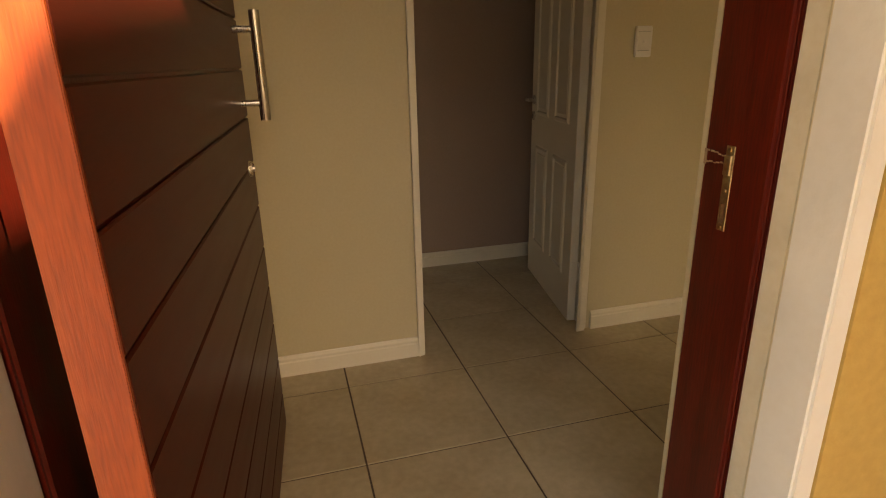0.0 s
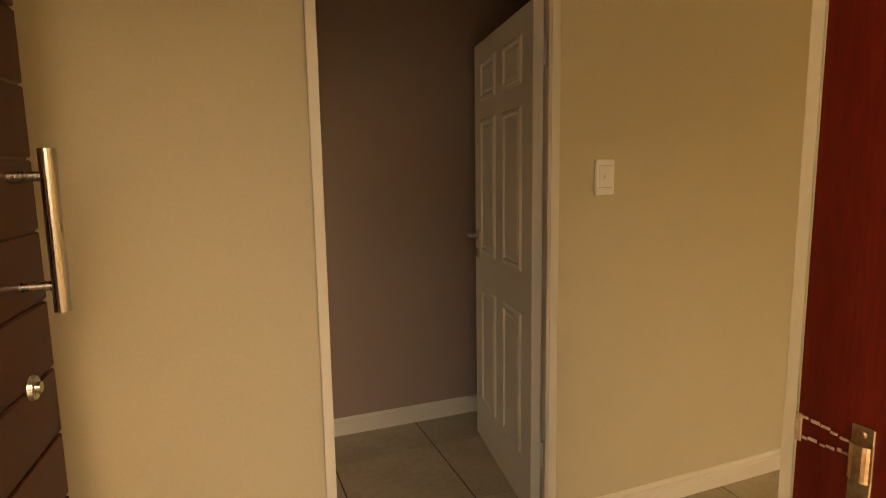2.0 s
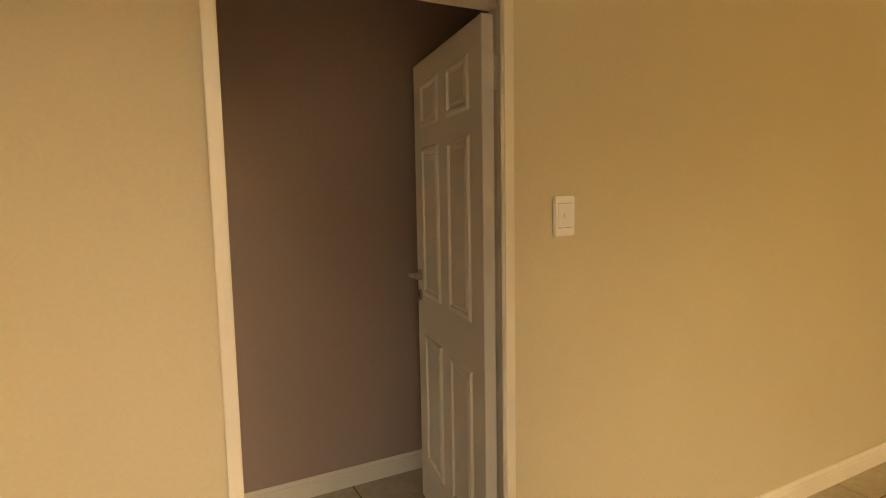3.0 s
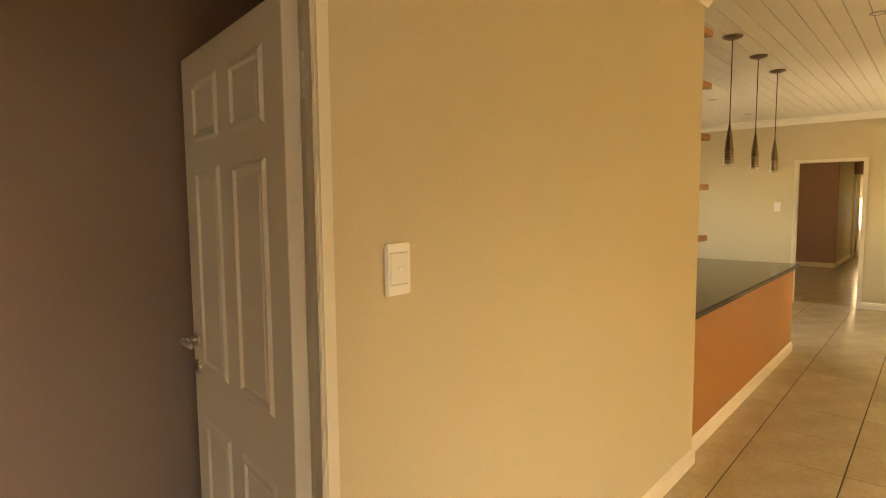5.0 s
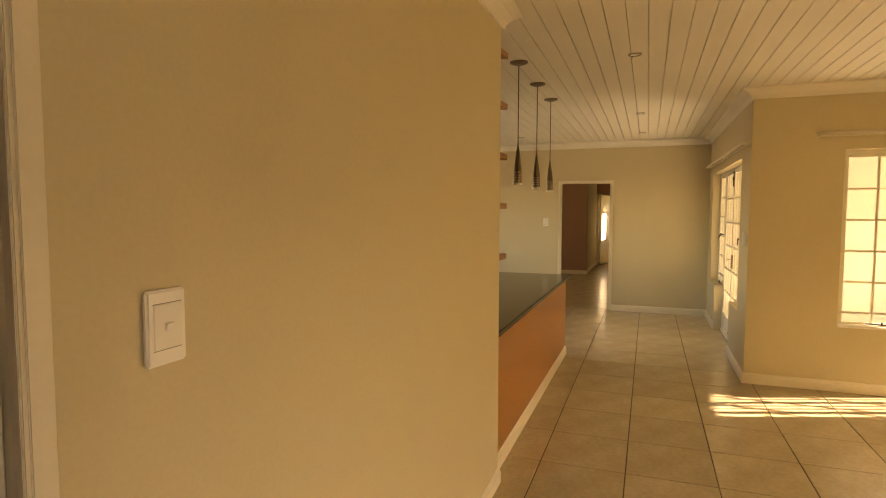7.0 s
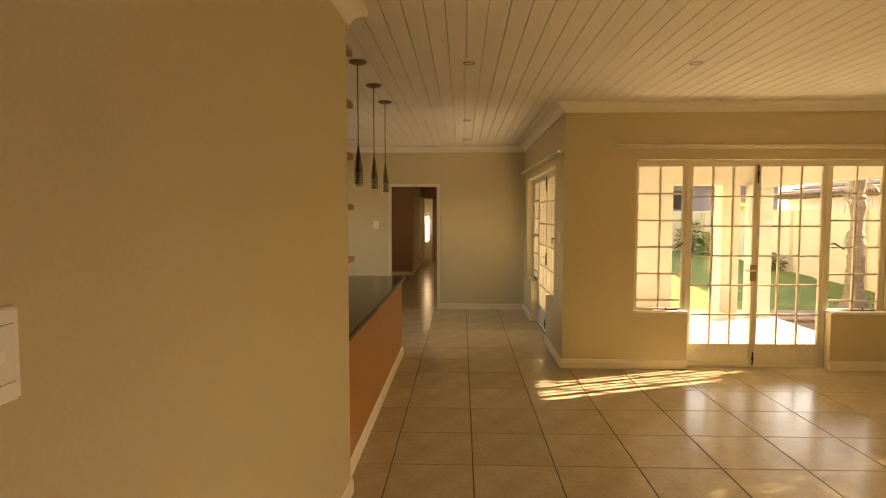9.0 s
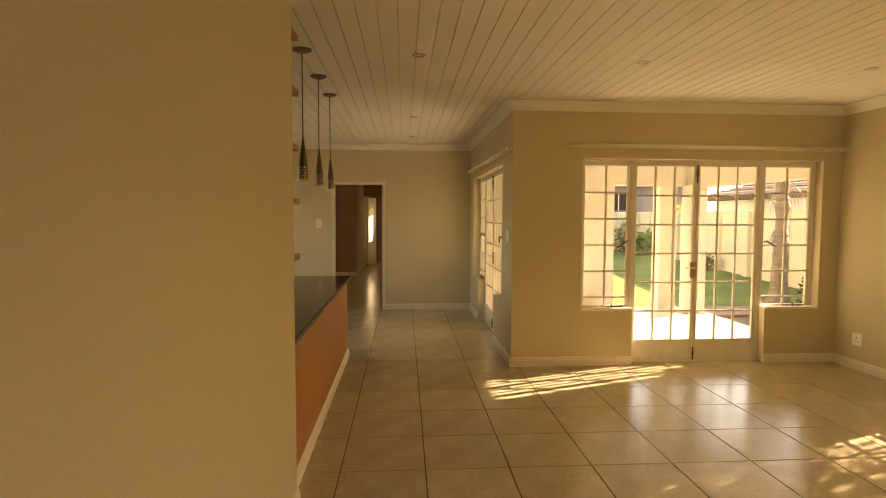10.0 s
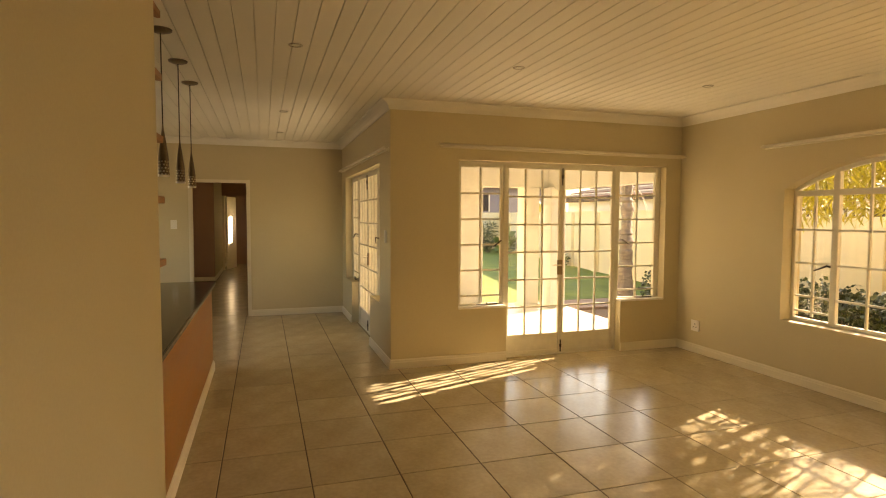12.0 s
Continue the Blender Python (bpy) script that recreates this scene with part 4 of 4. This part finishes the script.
# tree with hanging leaves outside the arched window
tree = thing("garden_tree", (5.2, -4.7, -0.2), "slim tree with hanging yellow green leaves", "tree")
bm = bmesh.new()
tube(bm, (-1.6, -0.2, 0), (-1.3, -0.1, 1.6), 0.09, 0.07, 10)
tube(bm, (-1.3, -0.1, 1.6), (-0.9, 0.0, 2.9), 0.07, 0.045, 10)
part("trunk", bm, BARK, tree)
for dx, dy, dz in ((0.6, 0.9, 3.0), (-1.4, 0.3, 3.3), (0.2, 0.5, 3.2), (1.5, 1.1, 2.9), (0.9, 0.6, 3.1)):
    bm = bmesh.new()
    tube(bm, (-1.0, 0.0, 2.5), (dx, dy, dz), 0.04, 0.012, 8)
    part("limb", bm, BARK, tree)
clouds = []
for k in range(120):
    a = rnd.uniform(-1.9, 1.75)
    low = 1.62 + rnd.uniform(0, 0.75) + 0.35 * abs(math.sin(a * 2.3))
    x, y = a, rnd.uniform(0.5, 1.4)
    sway = rnd.uniform(-0.25, 0.25)
    for j in range(5):
        f = j / 4
        clouds.append(leaf_cloud(rnd, (x + sway * (1 - f), y, low + 1.1 * f), (0.07, 0.07, 0.16), 13, 0.17, 0.011, 1.5))
for k in range(75):
    x, y, low = rnd.uniform(0.15, 1.75), rnd.uniform(0.4, 1.5), 1.72 + rnd.uniform(0, 0.55)
    for j in range(4):
        clouds.append(leaf_cloud(rnd, (x + 0.05 * j, y, low + 0.17 * j), (0.09, 0.09, 0.13), 12, 0.16, 0.012, 1.1))
leaves_part("crown", clouds, WILLOW, tree)
# taller unseen tree added beyond the garden wall, so that its crown breaks up the low sun
street = thing("street_tree", (7.1, -8.6, -0.2), "unseen leafy tree added beyond the garden wall to dapple the sun", "tree")
bm = bmesh.new()
tube(bm, (0, 0, 0), (0.05, 0, 1.8), 0.16, 0.12, 12)
tube(bm, (0.05, 0, 1.8), (0.0, 0.1, 3.4), 0.12, 0.07, 12)
part("trunk", bm, BARK, street)
for dx, dy, dz in ((1.5, 0.3, 4.6), (-1.4, 0.2, 4.8), (0.4, -0.7, 5.3), (-0.6, 0.6, 3.9), (2.0, -0.2, 3.9), (-1.9, 0.0, 4.0)):
    bm = bmesh.new()
    tube(bm, (0.02, 0.06, 2.6), (dx, dy, dz), 0.06, 0.02, 8)
    part("limb", bm, BARK, street)
clouds = []
for k in range(34):
    a = rnd.uniform(-2.1, 2.1)
    clouds.append(leaf_cloud(rnd, (a, rnd.uniform(-0.8, 0.8), rnd.uniform(3.2, 5.6) - 0.12 * a * a), (0.5, 0.5, 0.36), 50, 0.115, 0.029, 0.4))
leaves_part("crown", clouds, HEDGE, street)


def palm():
    p = thing("palm_tree", (11.3, -4.57, -0.2), "palm tree with a rough peeling trunk and dry hanging straw", "tree")
    rnd = random.Random(5)
    bm = bmesh.new()
    prof = [(0.28, 0.0), (0.22, 0.10), (0.165, 0.30), (0.135, 0.6)]
    z = 0.7
    while z < 4.2:
        prof += [(0.115 + rnd.uniform(0, 0.035), z), (0.10 + rnd.uniform(0, 0.015), z + rnd.uniform(0.05, 0.12))]
        z += rnd.uniform(0.13, 0.3)
    lathe(bm, prof, sides=18)
    for v in bm.verts:
        v.co.x += 0.03 * noise.noise(v.co * 4)
        v.co.y += 0.03 * noise.noise(v.co * 4 + Vector((5, 0, 0)))
    part("trunk", bm, BARK, p)
    for k in range(46):
        a, z = rnd.uniform(0, 6.28), rnd.uniform(1.3, 2.9)
        c = Vector((0.115 * math.cos(a), 0.115 * math.sin(a), z))
        out = Vector((math.cos(a), math.sin(a), 0))
        bm = bmesh.new()
        if k % 2:
            tube(bm, c, c + out * 0.09 + Vector((0, 0, rnd.uniform(-0.3, 0.12))), 0.014, 0.003, 5)
            part("leaf_stub", bm, BARK, p)
        else:
            reach, drop = rnd.uniform(0.15, 0.5), rnd.uniform(0.3, 0.8)
            c.z = rnd.uniform(2.2, 2.9)
            ring = []
            for j in range(6):
                f = j / 5
                q = c + out * reach * f + Vector((0, 0, 0.25 * f - (drop + 0.25) * f * f))
                w = 0.014 * (1 - 0.8 * f)
                sd = Vector((-out.y, out.x, 0)) * w
                ring.append([bm.verts.new(q + sd), bm.verts.new(q - sd), bm.verts.new(q + Vector((0, 0, -w)))])
            for lo, hi in zip(ring, ring[1:]):
                for i in range(3):
                    bm.faces.new((lo[i], lo[(i + 1) % 3], hi[(i + 1) % 3], hi[i]))
            part("dry_straw", bm, STRAW, p)
    for k in range(14):
        a = k * 2.4
        vs, fs = [], []
        s = Vector((-math.sin(a), math.cos(a), -0.5))
        for j in range(18):
            t = j / 17
            vs.append(Vector((math.cos(a) * 1.9 * t, math.sin(a) * 1.9 * t, 4.2 + 1.1 * t - 1.9 * t * t)))
        for j in range(17):
            t = j / 17
            for sg in (1, -1):
                fs.append((j, j + 1, len(vs)))
                vs.append(vs[j] + Vector((s.x * sg, s.y * sg, s.z)) * (0.45 * math.sin(math.pi * (0.12 + 0.85 * t))))
        leaves_part("frond", [(vs, fs)], PALMLEAF, p)
    return p


palm()


def shrub(at, size, count, label, mat, length=0.16, width=0.03):
    s = thing("shrub", at, label, "shrub", "garden shrubs")
    r = random.Random(int(at[0] * 100))
    leaves_part("foliage", [leaf_cloud(r, (0, 0, size[2] * 0.9), size, count, length, width, -0.2)], mat, s)
    bm = bmesh.new()
    for k in range(5):
        tube(bm, (r.uniform(-0.1, 0.1), r.uniform(-0.1, 0.1), 0), (r.uniform(-0.3, 0.3), r.uniform(-0.3, 0.3), size[2]), 0.02, 0.01, 6)
    part("stem", bm, BARK, s)


shrub((25.2, -7.2, -0.15), (0.35, 0.4, 0.75), 420, "grey green spiky plant by the garden wall", HEDGE, 0.35, 0.02)
shrub((24.4, -7.75, -0.15), (0.28, 0.3, 0.45), 90, "broad leaved green plant by the garden wall", PALMLEAF, 0.42, 0.13)
shrub((26.4, -5.6, -0.15), (0.8, 0.9, 1.2), 1200, "tall bushy green shrub in the garden", PALMLEAF, 0.22, 0.04)
shrub((25.2, -9.6, 0.5), (1.6, 0.7, 0.85), 1300, "yellow green bush behind the garden wall", WILLOW, 0.3, 0.025)
shrub((18.2, -6.9, -0.15), (0.5, 0.25, 0.28), 260, "low green plant at the foot of the garden wall", HEDGE, 0.16, 0.03)


def roofed_house(name, at, size, wall_h, rise, label, roof_mat, wall_mat=CREAM):
    """A hipped house: walls, eaves, roof with courses, windows."""
    x, y = at
    sx, sy = size
    h = thing(name, (x, y, -0.2), label, "house")
    boxes_part("wall", [(0, sx, 0, sy, 0, wall_h)], wall_mat, h)
    o = 0.5
    boxes_part("fascia", [(-o, sx + o, -o, sy + o, wall_h - 0.02, wall_h + 0.12)], FASCIA, h, 0.01)
    n = 16
    for k in range(n):
        f0, f1 = k / n, (k + 1.12) / n
        m = min(sx, sy) / 2 + o
        a0, a1 = -o + m * f0, -o + m * f1
        z0, z1 = wall_h + 0.12 + rise * f0, wall_h + 0.12 + rise * f1
        bm = bmesh.new()
        lo = [bm.verts.new(p) for p in ((a0, a0, z0), (sx - a0, a0, z0), (sx - a0, sy - a0, z0), (a0, sy - a0, z0))]
        up = [bm.verts.new((p.co.x, p.co.y, z0 + 0.05)) for p in lo]
        hi = [bm.verts.new(p) for p in ((a1, a1, z1), (sx - a1, a1, z1), (sx - a1, sy - a1, z1), (a1, sy - a1, z1))]
        for i in range(4):
            j = (i + 1) % 4
            bm.faces.new((lo[i], lo[j], up[j], up[i]))
            bm.faces.new((up[i], up[j], hi[j], hi[i]))
        # every second tiled course is painted pale for the sunlit grooves
        part("roof_course", bm, SUNSTRIPEROOF if k % 2 and roof_mat == ROOF else roof_mat, h)
    for k in range(3):
        w0 = sy * (0.2 + 0.27 * k)
        wn_ = boxes_part("window", [(-0.03, 0.0, w0, w0 + 1.0, wall_h - 1.3, wall_h - 0.35)], DARK, h)
        boxes_part("frame", [(-0.05, -0.01, w0 - 0.05, w0, wall_h - 1.35, wall_h - 0.3), (-0.05, -0.01, w0 + 1.0, w0 + 1.05, wall_h - 1.35, wall_h - 0.3), (-0.05, -0.01, w0 + 0.48, w0 + 0.52, wall_h - 1.3, wall_h - 0.35)], BAR, wn_)
    return h


roofed_house("neighbour_house", (12.5, -17.9), (10.3, 8.0), 2.3, 1.6, "neighbouring house with a terracotta tiled roof", ROOF)
roofed_house("distant_house", (31.0, -14.0), (12.0, 22.0), 3.3, 2.6, "distant blue grey house", GREYROOF, GREYROOF)
roofed_house("house_behind_wall", (-3.0, -23.0), (12.0, 8.5), 2.2, 1.2, "cream house behind the garden wall", ROOF)
# unseen house, added so less horizon sky shines through the front door
roofed_house("house_across_drive", (-14.0, -17.0), (13.5, 6.0), 4.6, 1.6, "unseen cream house added to block low sky from the entrance", ROOF)
# unseen roof, its edge set to cut the sun on the door leaf
structure("added_porch_roof", [(-3.0, 1.77, -0.42, 1.28, 2.44, 2.6)], CREAM, "unseen cream porch roof added for its shadow edge", "roof")
structure("house_roof", [(1.78, 7.3, -2.6, 1.0, 2.86, 3.05), (-3.0, 20.4, 1.0, 6.6, 2.86, 3.05)], FASCIA, "dark roof over the house", "roof")

# ---- floors, tile by tile ----
floor = tagged(new("floor"), "beige ceramic floor tiles with dark brown joints", "floor", "", "structure")
bm = bmesh.new()
for d in ((-2.0, FAR + 0.11, 1.62, 6.0, -0.12, -0.004), (2.0, EAST + 0.1, SIDE_Y, 1.62, -0.12, -0.004), (7.1, FAR, 1.2, 1.55, -0.12, -0.004)):
    box(bm, *d)
part("grout", bm, GROUT, floor, "dark brown tile joints")
TILE_MESH = {}


def tile(x0, x1, y0, y1):
    key = (round(x1 - x0, 3), round(y1 - y0, 3))
    if key not in TILE_MESH:
        w, d = key
        bm = bmesh.new()
        e = 0.002
        lo = [bm.verts.new(p) for p in ((0, 0, -0.012), (w, 0, -0.012), (w, d, -0.012), (0, d, -0.012))]
        mi = [bm.verts.new(p) for p in ((0, 0, -e), (w, 0, -e), (w, d, -e), (0, d, -e))]
        hi = [bm.verts.new(p) for p in ((e, e, 0), (w - e, e, 0), (w - e, d - e, 0), (e, d - e, 0))]
        bm.faces.new(hi)
        for a, b in ((lo, mi), (mi, hi)):
            for i in range(4):
                bm.faces.new((a[i], a[(i + 1) % 4], b[(i + 1) % 4], b[i]))
        me = bpy.data.meshes.new("tile")
        bm.to_mesh(me)
        bm.free()
        me.materials.append(TILE)
        TILE_MESH[key] = me
    ob = new("tile", TILE_MESH[key])
    ob.location = (x0, y0, rnd.uniform(-0.0006, 0.0))
    ob.parent = floor


PX, PY, OX, OY = 0.503, 0.496, 1.067, 2.724


def tile_area(x0, x1, y0, y1):
    g = 0.0028
    for i in range(math.floor((x0 - OX) / PX), math.ceil((x1 - OX) / PX)):
        for j in range(math.floor((y0 - OY) / PY), math.ceil((y1 - OY) / PY)):
            a, b = max(x0, OX + i * PX) + g, min(x1, OX + (i + 1) * PX) - g
            c_, d = max(y0, OY + j * PY) + g, min(y1, OY + (j + 1) * PY) - g
            if b - a > 0.02 and d - c_ > 0.02:
                tile(a, b, c_, d)


ROW = OY - 2 * PY  # joint just inside the front wall
tile_area(-1.0, OX + 2 * PX, 1.62, 4.02)
tile_area(OX + 2 * PX, FAR + 0.1, ROW, 4.02)
tile_area(2.0, OX + 2 * PX, ROW - PY, 1.62)
tile_area(OX + 2 * PX, OX + 12 * PX, ROW - PY, ROW)
tile_area(OX + 12 * PX, FAR + 0.1, CORNER_Y - 0.11, ROW)
tile_area(2.0, 6.92, SIDE_Y, ROW - PY)
structure("floor_far_passage", [(FAR + 0.11, 20.0, 2.2, 5.6, -0.1, -0.001)], TILE, "glossy beige tiled passage floor", "floor")
